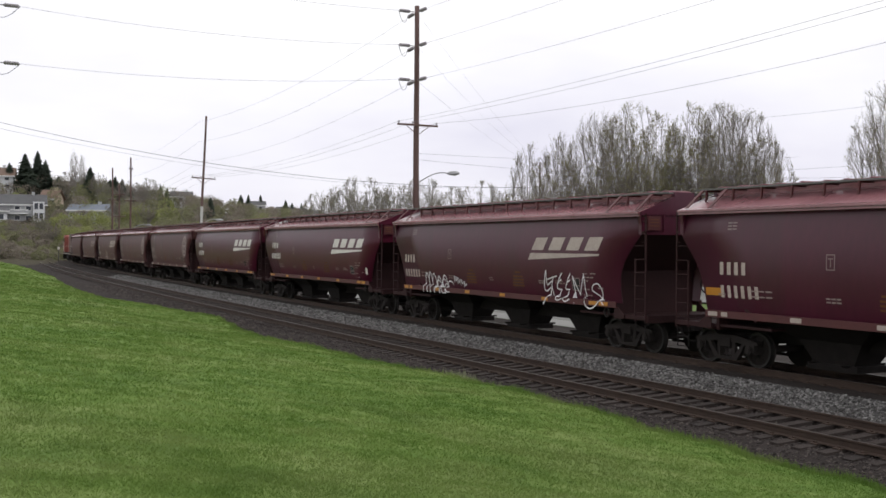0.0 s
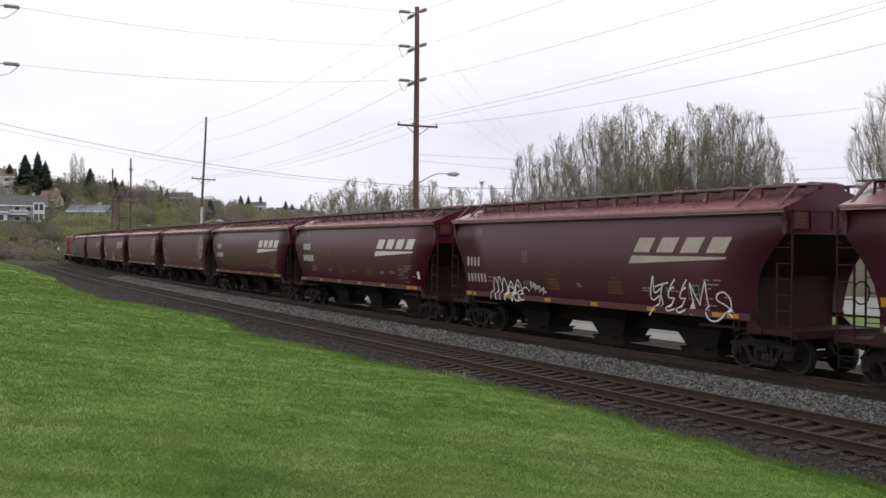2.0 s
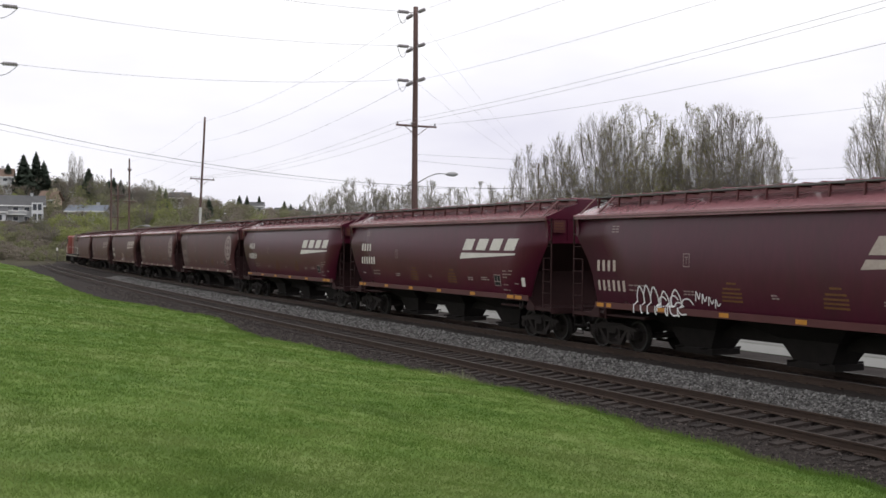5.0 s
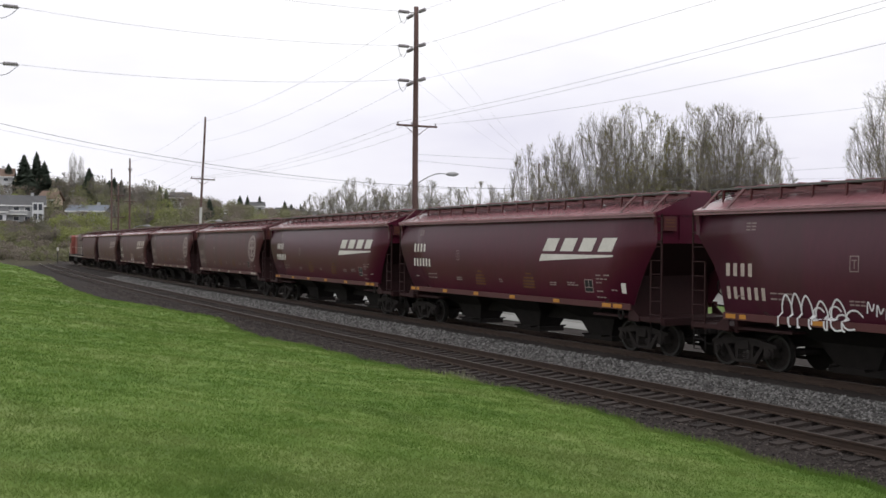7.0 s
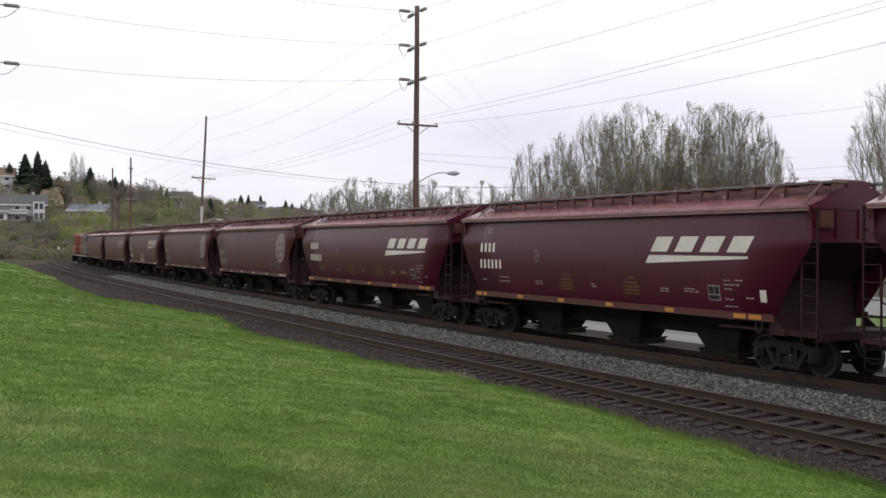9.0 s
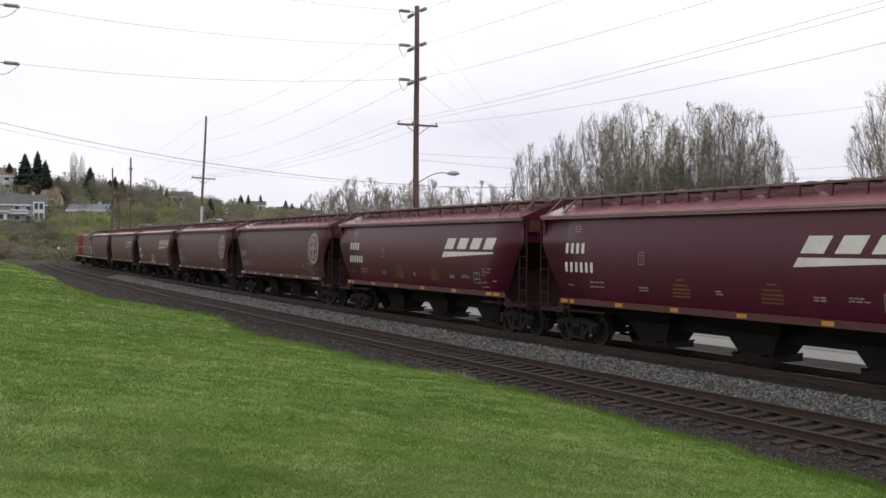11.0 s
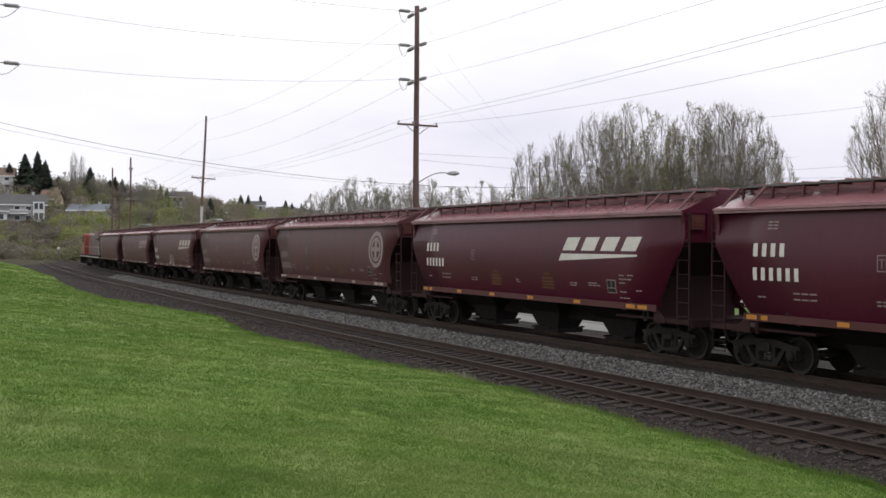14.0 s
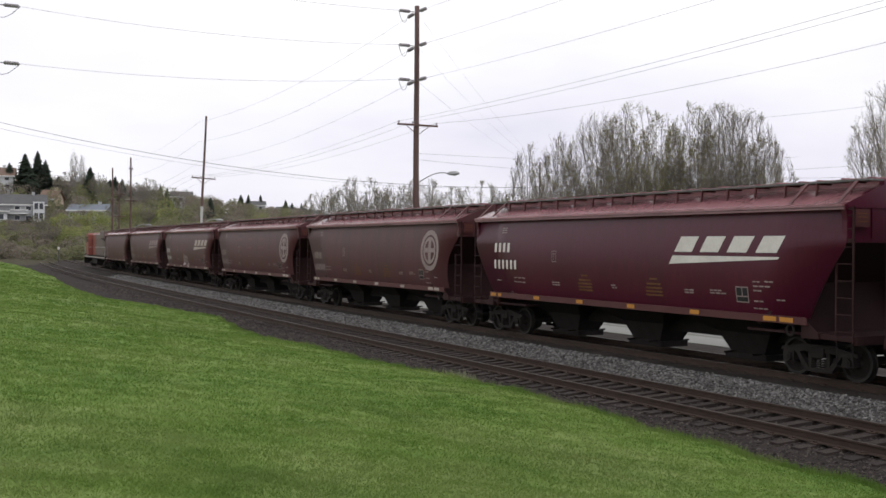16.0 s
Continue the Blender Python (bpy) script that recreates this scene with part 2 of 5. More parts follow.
NEAR_DROP = -0.29


def heading(s):
    return float(np.interp(s, ARC, TURN))


def along(s, o=0.0, z=0.0):
    a = heading(s)
    return Vector((float(np.interp(s, ARC, ARC_X)) - o * math.sin(a), TRACK_Y + float(np.interp(s, ARC, ARC_Y)) + o * math.cos(a), z))


def strip(name, ss, profile, mat, kind="structure", label="", category=""):
    """A sheet along the tracks; profile(s) gives the same number of (offset, height) pairs at each s."""
    g, n = Geo(), 0
    for s in ss:
        row = profile(s)
        n = len(row)
        g.v += [tuple(along(s, o, z)) for o, z in row]
    for i in range(len(ss) - 1):
        for j in range(n - 1):
            a = i * n + j
            g.f.append((a, a + n, a + n + 1, a + 1))
    ob = new(name, g.mesh(name, mat, True))
    return tagged(ob, label, category, kind=kind)


EDGE_S = (-420, -300, -222, -163, -118, -81, -69, -57, -48.5, -41.5, -37, -33, -28, -25, -22, -18, -14, -11, 0, 200)
EDGE_O = (16, 14.5, 12.8, 8.6, 8.0, 9.4, 9.2, 8.0, 7.1, 7.8, 8.0, 7.6, 7.6, 7.35, 7.35, 7.15, 7.3, 7.5, 7.6, 7.8)


def lawn_edge(s):
    return float(np.interp(s, EDGE_S, EDGE_O)) + 0.10 * math.sin(s * 1.9) + 0.07 * math.sin(s * 4.3 + 1)


def lawn_height(s, w):
    """Height of the turf w metres in from its edge."""
    z = -0.44 + 0.165 * w - 0.0012 * w * w if w < 16 else -0.44 + 0.165 * 16 - 0.0012 * 256 + 0.04 * (w - 16)
    z = min(z, 2.6)
    return z + 0.05 * math.sin(s * 0.21 + w * 0.3) + 0.03 * math.sin(s * 0.5 - w * 0.7) + 0.05 * (1 - math.exp(-w * 3))


def hill(x, y):
    """Far rising ground beyond the end of the line."""
    r, a = math.hypot(x, y), math.degrees(math.atan2(-x, y))
    up = np.interp(r, (0, 190, 230, 300, 350, 430, 600, 1500), (0, 0, 1.4, 10.0, 19.0, 23.5, 27.0, 30.0))
    side = np.interp(a, (40, 60, 69, 75, 80, 84, 100, 140), (0.0, 0.20, 0.49, 0.74, 0.95, 1.0, 1.0, 0.5))
    return -0.75 + float(up * side)


# ---- ground ----
def build_ground():
    xs = np.concatenate([np.linspace(-3000, -620, 14)[:-1], np.linspace(-620, -180, 56)[:-1], np.linspace(-180, 160, 52)[:-1], np.linspace(160, 2500, 12)])
    ys = np.concatenate([np.linspace(-2500, -300, 10)[:-1], np.linspace(-300, 420, 90)[:-1], np.linspace(420, 3000, 14)])
    g = Geo()
    for y in ys:
        for x in xs:
            g.v.append((x, y, hill(x, y) + 0.3 * noise.noise((x * 0.03, y * 0.03, 0)) * (1 if math.hypot(x, y) > 150 else 0)))
    n = len(xs)
    for j in range(len(ys) - 1):
        for i in range(n - 1):
            a = j * n + i
            g.f.append((a, a + 1, a + n + 1, a + n))
    tagged(new("ground", g.mesh("ground", M["ground"], True)), "rough grassy ground rising to a wooded hillside", "ground", kind="structure")

    ss = [-226 + 2.0 * i for i in range(63)] + [-100 + 0.5 * i for i in range(230)] + [15 + 3 * i for i in range(30)]
    ins = [0, 0.12, 0.3, 0.6, 1, 1.6, 2.4, 3.4, 4.6, 6, 7.6, 9.4, 11.4, 13.5, 16, 20, 28, 45, 80]

    def lawn_row(s):
        e = lawn_edge(s)
        return [(-e + 0.05, -0.75)] + [(-e - w, lawn_height(s, w)) for w in ins]
    strip("lawn", ss, lawn_row, M["lawn"], label="mown green lawn sloping down to the railway", category="lawn")

    coarse = [-330 + 3.0 * i for i in range(80)] + [-90 + 1.0 * i for i in range(130)] + [40 + 5 * i for i in range(20)]

    def bed_row(s):
        e = lawn_edge(s)
        return [(-e - 0.6, -0.90), (-e + 0.2, -0.68), (-6.6, -0.64), (-5.85, NEAR_DROP - 0.31), (-4.42, NEAR_DROP - 0.24), (-3.0, NEAR_DROP - 0.22)]

    def stone_row(s):
        return [(-3.02, NEAR_DROP - 0.2), (-2.6, NEAR_DROP - 0.12), (-2.0, -0.26), (-1.6, -0.185), (-1.45, -0.20)]

    def grimy_row(s):
        return [(-1.62, -0.18), (-1.3, -0.165), (0.0, -0.2), (1.5, -0.17), (2.1, -0.28), (3.2, -0.56), (6.4, -0.58), (6.6, -0.8)]
    strip("ballast_bed", coarse, bed_row, M["fouled"], label="dirt-fouled dark ballast under the empty track", category="ballast")
    strip("ballast_shoulder", [c for c in coarse if c < -72], stone_row, M["fouled"], label="dirt-fouled ballast between the tracks on the far curve", category="ballast")
    strip("ballast_shoulder", [c for c in coarse if c >= -74], stone_row, M["ballast"], label="clean grey crushed-stone ballast between the tracks", category="ballast")
    strip("ballast_crib", coarse, grimy_row, M["fouled"], label="dark grimy ballast under the train", category="ballast")
    wide = [-330 + 6.0 * i for i in range(80)]
    strip("verge", wide, lambda s: [(6.0, -0.75), (6.3, -0.62), (9.0, -0.60), (14.5, -0.56), (23.0, -0.45)], M["verge"], label="grass verge beyond the railway", category="verge")
    strip("road", wide, lambda s: [(6.35, -0.56), (7.5, -0.54), (8.6, -0.57)], M["road"], label="pale worn road running beside the railway", category="road")
    strip("pavement", wide, lambda s: [(8.62, -0.565), (8.7, -0.50), (15.0, -0.48)], M["road"], label="pale paved edge beyond the road", category="pavement")
    strip("car_park", wide[30:62], lambda s: [(24.0, -0.42), (38.0, -0.30)], M["road"], label="pale paved lot beyond the verge", category="pavement")


build_ground()


# ---- tracks ----
RAIL = [(-0.075, 0), (0.075, 0), (0.07, 0.012), (0.012, 0.03), (0.012, 0.125), (0.037, 0.14), (0.037, 0.168), (0.028, 0.176), (-0.028, 0.176), (-0.037, 0.168), (-0.037, 0.14), (-0.012, 0.125), (-0.012, 0.03), (-0.07, 0.012)]


def build_track(name, centre, drop, cant, ss, label, tie_range):
    root = tagged(new(name), label, "railway track", kind="structure")
    for o in (-0.754, 0.754):
        g, n = Geo(), len(RAIL)
        for s in ss:
            g.v += [tuple(along(s, centre + o + u, drop - 0.176 + w + cant * o / 1.5)) for u, w in RAIL]
        for i in range(len(ss) - 1):
            for j in range(n):
                a, b = i * n + j, i * n + (j + 1) % n
                g.f.append((a, b, b + n, a + n))
        me = g.mesh("rail", M["rust"])
        me.materials.append(M["shine"])
        top = [1 if (f % n) in (7,) else 0 for f in range(len(me.polygons))]
        me.polygons.foreach_set("material_index", top)
        part("rail", me, None, root)
    g = Geo().box(-0.115, 0.115, -1.3, 1.3, -0.18, 0.0)
    tie = g.mesh("tie", M["tie"])
    plate = Geo().box(-0.09, 0.09, -0.17, 0.17, 0, 0.018).box(-0.03, 0.03, -0.12, -0.085, 0.018, 0.05).box(-0.03, 0.03, 0.085, 0.12, 0.018, 0.05).mesh("tie_plate", M["rust"])
    rng = random.Random(5)
    s, count = tie_range[1], 0
    while s > tie_range[0]:
        m = Matrix.Translation(along(s, centre + rng.uniform(-0.06, 0.06), drop - 0.19 + rng.uniform(-0.012, 0.006))) @ pose(0, 0, 0, math.degrees(cant / 1.5), 0, math.degrees(heading(s)) + rng.uniform(-1.5, 1.5))
        part("tie", tie, None, root, m=m)
        if count < 90:
            for o in (-0.754, 0.754):
                part("tie_plate", plate, None, root, m=Matrix.Translation(along(s, centre + o, drop - 0.188 + cant * o / 1.5)) @ pose(0, 0, 0, 0, 0, math.degrees(heading(s))))
        s -= 0.535 + rng.uniform(-0.03, 0.03)
        count += 1


SS_RAIL = [-330 + 4.0 * i for i in range(60)] + [-90 + 1.0 * i for i in range(110)] + [20 + 4.0 * i for i in range(20)]
build_track("near_track", -SPACING, NEAR_DROP, 0.08, SS_RAIL, "rusty empty railway track on dark wooden ties", (-150, -5))
build_track("far_track", 0.0, 0.0, 0.0, SS_RAIL, "railway track under the freight train", (-110, -5))


# ---- the train ----
PITCH_CAR = 18.27
FIRST_GAP = -22.92
BODY = 8.38
# how far each vehicle stands ahead of an even spacing
SLACK = (0.45, 0.3, 0.2, 0.5, 0.6, 0.5, 0.45, 0.4, 0.4)
TRUCK_AT = 7.15
HALF = 1.6


def travel(t):
    return 2.71042 * t + 0.00417 * t * t - 0.0002145 * t ** 3


def side_y(z):
    """The sides bulge: their upper part leans in towards the eaves."""
    return -HALF + 0.17 * max(0.0, (z - 2.6) / 1.45) ** 2 + 0.15 * max(0.0, (2.6 - z) / 1.2) ** 2


STRAIGHT_END = ((1.42, 7.24), (3.08, 8.34), (3.2, BODY), (4.02, BODY))
ROUND_END = ((1.42, 7.40), (1.9, 7.41), (2.3, 7.50), (2.66, 7.68), (3.0, 7.96), (3.3, 8.24), (3.48, BODY), (4.02, BODY))


def end_x(z, shape):
    return float(np.interp(z, [p[0] for p in shape], [p[1] for p in shape]))


def side_sheet(shape):
    g, zs = Geo(), [1.42, 1.6, 1.8, 2.05, 2.3, 2.5, 2.66, 2.85, 3.0, 3.08, 3.2, 3.3, 3.48, 3.75, 4.02]
    cols = 9
    for depth in (0.0, 0.03):
        for z in zs:
            e = end_x(z, shape)
            g.v += [(-e + 2 * e * c / (cols - 1), side_y(z) + depth, z) for c in range(cols)]
    n = len(zs) * cols
    for i in range(len(zs) - 1):
        for c in range(cols - 1):
            a = i * cols + c
            g.f += [(a, a + 1, a + cols + 1, a + cols), (n + a, n + a + cols, n + a + cols + 1, n + a + 1)]
        for c in (0, cols - 1):
            a = i * cols + c
            g.f.append((a, a + cols, n + a + cols, n + a) if c == 0 else (a, n + a, n + a + cols, a + cols))
    return g


def plate(g, x0, x1, z0, z1, slant=0.0, taper=0.0, lift=0.006):
    """A painted mark on the near side: a thin raised patch that follows the bulge. taper: how far its lower edge rises at x1."""
    rows = 4
    k = len(g.v)
    for i in range(rows):
        u = i / (rows - 1)
        for x, rise_ in ((x0, 0.0), (x1, taper)):
            lo, hi = z0 + rise_, z1
            z = lo + (hi - lo) * u
            g.v.append((x + slant * (z - z0), side_y(z) - lift, z))
    for i in range(rows - 1):
        a = k + 2 * i
        g.f.append((a, a + 1, a + 3, a + 2))
    return g


def stroke(g, pts, width=0.045):
    """A painted line on the near side and the sill through (x, z) points."""
    fine = [pts[0]]
    for (xa, za), (xb, zb) in zip(pts, pts[1:]):
        k = max(1, int(math.hypot(xb - xa, zb - za) / 0.14))
        fine += [(xa + (xb - xa) * i / k, za + (zb - za) * i / k) for i in range(1, k + 1)]
    for (xa, za), (xb, zb) in zip(fine, fine[1:]):
        d = Vector((xb - xa, zb - za))
        if d.length < 1e-6:
            continue
        n = Vector((-d.y, d.x)).normalized() * width / 2
        e = d.normalized() * width * 0.4
        q = [(xa - e.x + n.x, za - e.y + n.y), (xa - e.x - n.x, za - e.y - n.y), (xb + e.x - n.x, zb + e.y - n.y), (xb + e.x + n.x, zb + e.y + n.y)]
        g.add([(x, (side_y(z) if z > 1.47 else -1.628) - 0.013 - 0.0004 * (len(g.f) % 7), z) for x, z in q], [(0, 1, 2, 3)])
    return g


def smooth_line(pts, steps=6):
    out = []
    p = [pts[0], *pts, pts[-1]]
    for i in range(1, len(p) - 2):
        for k in range(steps):
            t = k / steps
            out.append(tuple(0.5 * (2 * p[i][c] + (p[i + 1][c] - p[i - 1][c]) * t + (2 * p[i - 1][c] - 5 * p[i][c] + 4 * p[i + 1][c] - p[i + 2][c]) * t * t
                                    + (3 * p[i][c] - p[i - 1][c] - 3 * p[i + 1][c] + p[i + 2][c]) * t ** 3) for c in (0, 1)))
    return out + [pts[-1]]


def roof_geo():
    sec = [(-1.55, 3.93), (-1.64, 3.94), (-1.64, 3.985), (-1.60, 3.99), (-1.60, 4.0), (-1.68, 4.005), (-1.68, 4.06), (-1.58, 4.085), (-0.62, 4.43), (-0.36, 4.50), (-0.36, 4.65), (0.36, 4.65), (0.36, 4.50), (0.62, 4.43), (1.58, 4.085), (1.66, 4.06), (1.66, 4.00), (1.60, 3.98)]
    return Geo().prism(sec, -BODY + 0.005, BODY - 0.005, "x")


def wheelset_mesh():
    g = Geo()
    for y in (-0.75, 0.75):
        out = -1 if y < 0 else 1
        prof = [(0.10, y + 0.09 * out), (0.13, y + 0.07 * out), (0.17, y + 0.02 * out), (0.36, y - 0.02 * out), (0.39, y + 0.07 * out), (0.455, y + 0.07 * out), (0.46, y - 0.05 * out), (0.485, y - 0.06 * out), (0.485, y - 0.085 * out), (0.39, y - 0.085 * out), (0.10, y - 0.06 * out)]
        n, k = 28, len(g.v)
        for r, yy in prof:
            g.v += [(r * math.cos(2 * math.pi * j / n), yy, r * math.sin(2 * math.pi * j / n)) for j in range(n)]
        for i in range(len(prof) - 1):
            for j in range(n):
                a, b = k + i * n + j, k + i * n + (j + 1) % n
                g.f.append((a, b, b + n, a + n) if out < 0 else (a, a + n, b + n, b))
        for j in range(6):
            a = math.pi / 3 * j
            g.tube([(0.27 * math.cos(a), y + 0.02 * out, 0.27 * math.sin(a)), (0.27 * math.cos(a), y + 0.035 * out, 0.27 * math.sin(a))], 0.035, 6)
    g.tube([(0, -1.02, 0), (0, 1.02, 0)], 0.085, 12)
    me = g.mesh("wheelset", M["truck"], False)
    me.materials.append(M["tread"])
    n = 28
    per = 10 * n + 6 * 8
    idx = []
    for f in range(len(me.polygons)):
        q = f % per if f < 2 * per else -1
        idx.append(1 if 0 <= q < 10 * n and q // n in (4, 5) else 0)
    me.polygons.foreach_set("material_index", idx)
    return me


def side_frame_mesh():
    g = Geo()
    top = [(-1.15, 0.60), (-1.12, 0.68), (-0.72, 0.74), (-0.45, 0.80), (0.45, 0.80), (0.72, 0.74), (1.12, 0.68), (1.15, 0.60), (0.70, 0.58), (0.42, 0.62), (-0.42, 0.62), (-0.70, 0.58)]
    g.prism(top, -1.08, -0.92)
    g.prism([(-0.70, 0.60), (-0.58, 0.60), (-0.28, 0.24), (0.28, 0.24), (0.58, 0.60), (0.70, 0.60), (0.40, 0.16), (-0.40, 0.16)], -1.07, -0.94)
    for x in (-0.89, 0.89):
        g.box(x - 0.16, x + 0.16, -1.10, -0.90, 0.36, 0.62)
        g.tube([(x, -1.16, 0.457), (x, -0.95, 0.457)], 0.115, 12)
        g.tube([(x, -1.18, 0.457), (x, -1.15, 0.457)], 0.07, 8)
    for x in (-0.27, 0.27):
        g.box(x - 0.05, x + 0.05, -1.05, -0.95, 0.24, 0.64)
    return g.mesh("side_frame", M["truck"])


def spring_mesh():
    g = Geo()
    for x in (-0.14, 0.0, 0.14):
        g.tube([(x + 0.055 * math.cos(a), -1.02 + 0.055 * math.sin(a), 0.25 + 0.008 * i) for i, a in enumerate(0.9 * k for k in range(30))], 0.014, 5)
    return g.mesh("coil_spring", M["truck"])


WHEEL, FRAME_L = wheelset_mesh(), side_frame_mesh()
SPRING = spring_mesh()
BOLSTER = Geo().box(-0.2, 0.2, -1.12, 1.12, 0.5, 0.72).box(-0.3, 0.3, -0.35, 0.35, 0.62, 0.8).mesh("bolster", M["truck"])
BRAKE = Geo().box(-0.5, -0.42, -0.9, 0.9, 0.4, 0.5).box(0.42, 0.5, -0.9, 0.9, 0.4, 0.5).mesh("brake_beam", M["under"])
ROLLING = []


def add_truck(car, x, label="dusty cast-steel truck", wheel=WHEEL, spacing=(-0.89, 0.89)):
    truck = part("truck", BOLSTER, None, car, label, pose(x, 0, 0))
    part("side_frame", FRAME_L, None, truck)
    part("side_frame", FRAME_L, None, truck, m=pose(0, 0, 0, 0, 0, 180))
    part("coil_spring", SPRING, None, truck)
    part("brake_beam", BRAKE, None, truck)
    for dx in spacing:
        w = part("wheelset", wheel, None, truck, m=pose(dx, 0, 0.457))
        ROLLING.append((w, dx, 0.457))
    return truck


def build_shared(shape):
    """Meshes that cars of one build share."""
    d = {}
    d["side"] = side_sheet(shape)
    zc = 3.2 if shape is STRAIGHT_END else 3.42
    top = [(1.55, zc), (1.55, 3.7), (1.61, 4.06), (0.62, 4.44), (0.37, 4.52), (0.37, 4.66)]
    d["end"] = Geo().prism([(-y, z) for y, z in top] + top[::-1], 8.26, 8.395, "x")
    # ribs and a cap channel stiffen the end wall
    g = Geo().box(8.395, 8.44, -1.5, 1.5, zc, zc + 0.09).box(8.395, 8.43, -1.58, 1.58, 3.98, 4.05)
    for y in (-0.75, 0.0, 0.75):
        g.box(8.395, 8.43, y - 0.04, y + 0.04, zc + 0.09, 3.98)
    d["posts"] = g
    d["slope"] = Geo().prism([(8.36, zc + 0.02), (8.28, zc + 0.05), (5.6, 1.25), (5.68, 1.2)], -1.48, 1.48)
    d["hood"] = Geo().box(5.2, 8.62, -1.42, 1.42, 1.03, 1.09).box(8.54, 8.64, -1.5, 1.5, 0.92, 1.12).box(7.2, 8.54, -1.53, -1.45, 0.99, 1.11).box(7.2, 8.54, 1.45, 1.53, 0.99, 1.11).box(7.2, 7.4, -1.45, 1.45, 0.95, 1.1)
    d["web"] = Geo().prism([(6.98, 0.95), (7.08, 0.95), (7.08, 2.36), (6.98, 2.28)], -1.45, 1.45)
    d["corner"] = Geo().prism([(7.15, 1.44), (7.62, 1.11), (7.62, 0.98), (7.15, 0.98)], -1.57, -1.545)
    g = Geo().box(8.53, 8.57, -1.54, -1.50, 0.95, 4.02).box(8.06, 8.10, -1.54, -1.50, 0.95, 2.72).box(8.395, 8.57, -1.54, -1.50, 3.93, 3.98).box(8.395, 8.57, -1.54, -1.50, zc + 0.03, zc + 0.08)
    for i in range(6):
        g.tube([(8.08, -1.55, 1.2 + 0.38 * i), (8.55, -1.55, 1.2 + 0.38 * i)], 0.014, 6)
    for i in range(3):
        g.tube([(8.40, -1.54, 3.2 + 0.3 * i), (8.55, -1.54, 3.2 + 0.3 * i)], 0.014, 6)
    d["ladder"] = g
    d["plate"] = Geo().box(8.45, 8.50, -1.40, -0.95, 3.55, 3.95)
    d["step"] = Geo().tube([(8.08, -1.5, 0.95), (8.08, -1.5, 0.42), (8.52, -1.5, 0.42), (8.52, -1.5, 0.95)], 0.018, 6).tube([(8.08, -1.5, 0.68), (8.52, -1.5, 0.68)], 0.016, 6)
    d["sill"] = Geo().prism([(-1.60, 1.46), (-1.625, 1.46), (-1.625, 1.28), (-1.55, 1.28), (-1.55, 1.31), (-1.60, 1.31)], -7.3, 7.3, "x")
    bay = Geo()
    k = [(-2.09, -1.5, 1.42), (2.09, -1.5, 1.42), (2.09, 1.5, 1.42), (-2.09, 1.5, 1.42), (-0.95, -0.58, 0.84), (0.95, -0.58, 0.84), (0.95, 0.58, 0.84), (-0.95, 0.58, 0.84),
         (-0.6, -0.42, 0.30), (0.6, -0.42, 0.30), (0.6, 0.42, 0.30), (-0.6, 0.42, 0.30)]
    bay.add(k, [(3, 2, 1, 0), (0, 1, 5, 4), (1, 2, 6, 5), (2, 3, 7, 6), (3, 0, 4, 7), (4, 5, 9, 8), (5, 6, 10, 9), (6, 7, 11, 10), (7, 4, 8, 11), (8, 9, 10, 11)])
    d["bay"] = bay
    d["gate"] = Geo().box(-0.75, 0.75, -0.5, 0.5, 0.14, 0.30).tube([(-0.5, -0.75, 0.3), (-0.5, 0.75, 0.3)], 0.03, 6).tube([(0.5, -0.75, 0.3), (0.5, 0.75, 0.3)], 0.03, 6)
    d["centre"] = Geo().box(-8.6, 8.6, -0.2, 0.2, 0.64, 1.08)
    d["board"] = Geo().box(-8.5, 8.5, -0.98, -0.50, 4.600, 4.640)
    d["bracket"] = Geo().prism([(-0.99, 4.60), (-0.93, 4.60), (-0.95, 4.36), (-1.02, 4.27)], -0.022, 0.022, "x").box(-0.02, 0.02, -0.98, -0.5, 4.56, 4.60)
    d["saddle"] = Geo().prism([(-1.62, 4.10), (-1.56, 4.12), (-0.98, 4.60), (-1.04, 4.60)], -0.05, 0.05, "x")
    d["coupler"] = Geo().box(8.55, 8.95, -0.09, 0.09, 0.78, 0.94).prism([(8.9, -0.16), (9.05, -0.2), (9.12, -0.1), (9.12, 0.12), (8.98, 0.2), (8.9, 0.16)], 0.7, 1.0, "z")
    d["hose"] = Geo().tube([(8.6, -0.35, 0.85), (8.8, -0.38, 0.6), (9.0, -0.3, 0.42), (9.13, -0.2, 0.40)], 0.03, 7)
    d["wheel"] = Geo().tube([(8.72, 0.62 + 0.28 * math.cos(a), 2.0 + 0.28 * math.sin(a)) for a in (2 * math.pi * i / 16 for i in range(17))], 0.02, 6, False)
    d["cylinder"] = Geo().tube([(5.9, -0.9, 1.3), (6.4, -0.9, 1.3)], 0.14, 12)
    d["reservoir"] = Geo().tube([(5.4, 0.7, 1.35), (6.5, 0.7, 1.35)], 0.22, 12)
    return d


SHARED = {"straight": build_shared(STRAIGHT_END), "round": build_shared(ROUND_END)}
MESHES = {}


def shared(build, key, mat, smooth=False):
    k = (build, key, mat)
    if k not in MESHES:
        MESHES[k] = SHARED[build][key].mesh(key, M[mat], smooth)
    return MESHES[k]


def emblem(x, z, w, h):
    """Four slanted blocks over a tapering bar: the owner's mark as plain shapes."""
    sl = 0.6
    blocks = []
    for i in range(4):
        blocks.append(plate(Geo(), x + w * 0.255 * i, x + w * (0.255 * i + 0.178), z, z + h, sl))
    blocks.append(plate(Geo(), x - 0.20, x + w * 0.93, z - h * 0.80, z - h * 0.24, sl, h * 0.42))
    return blocks


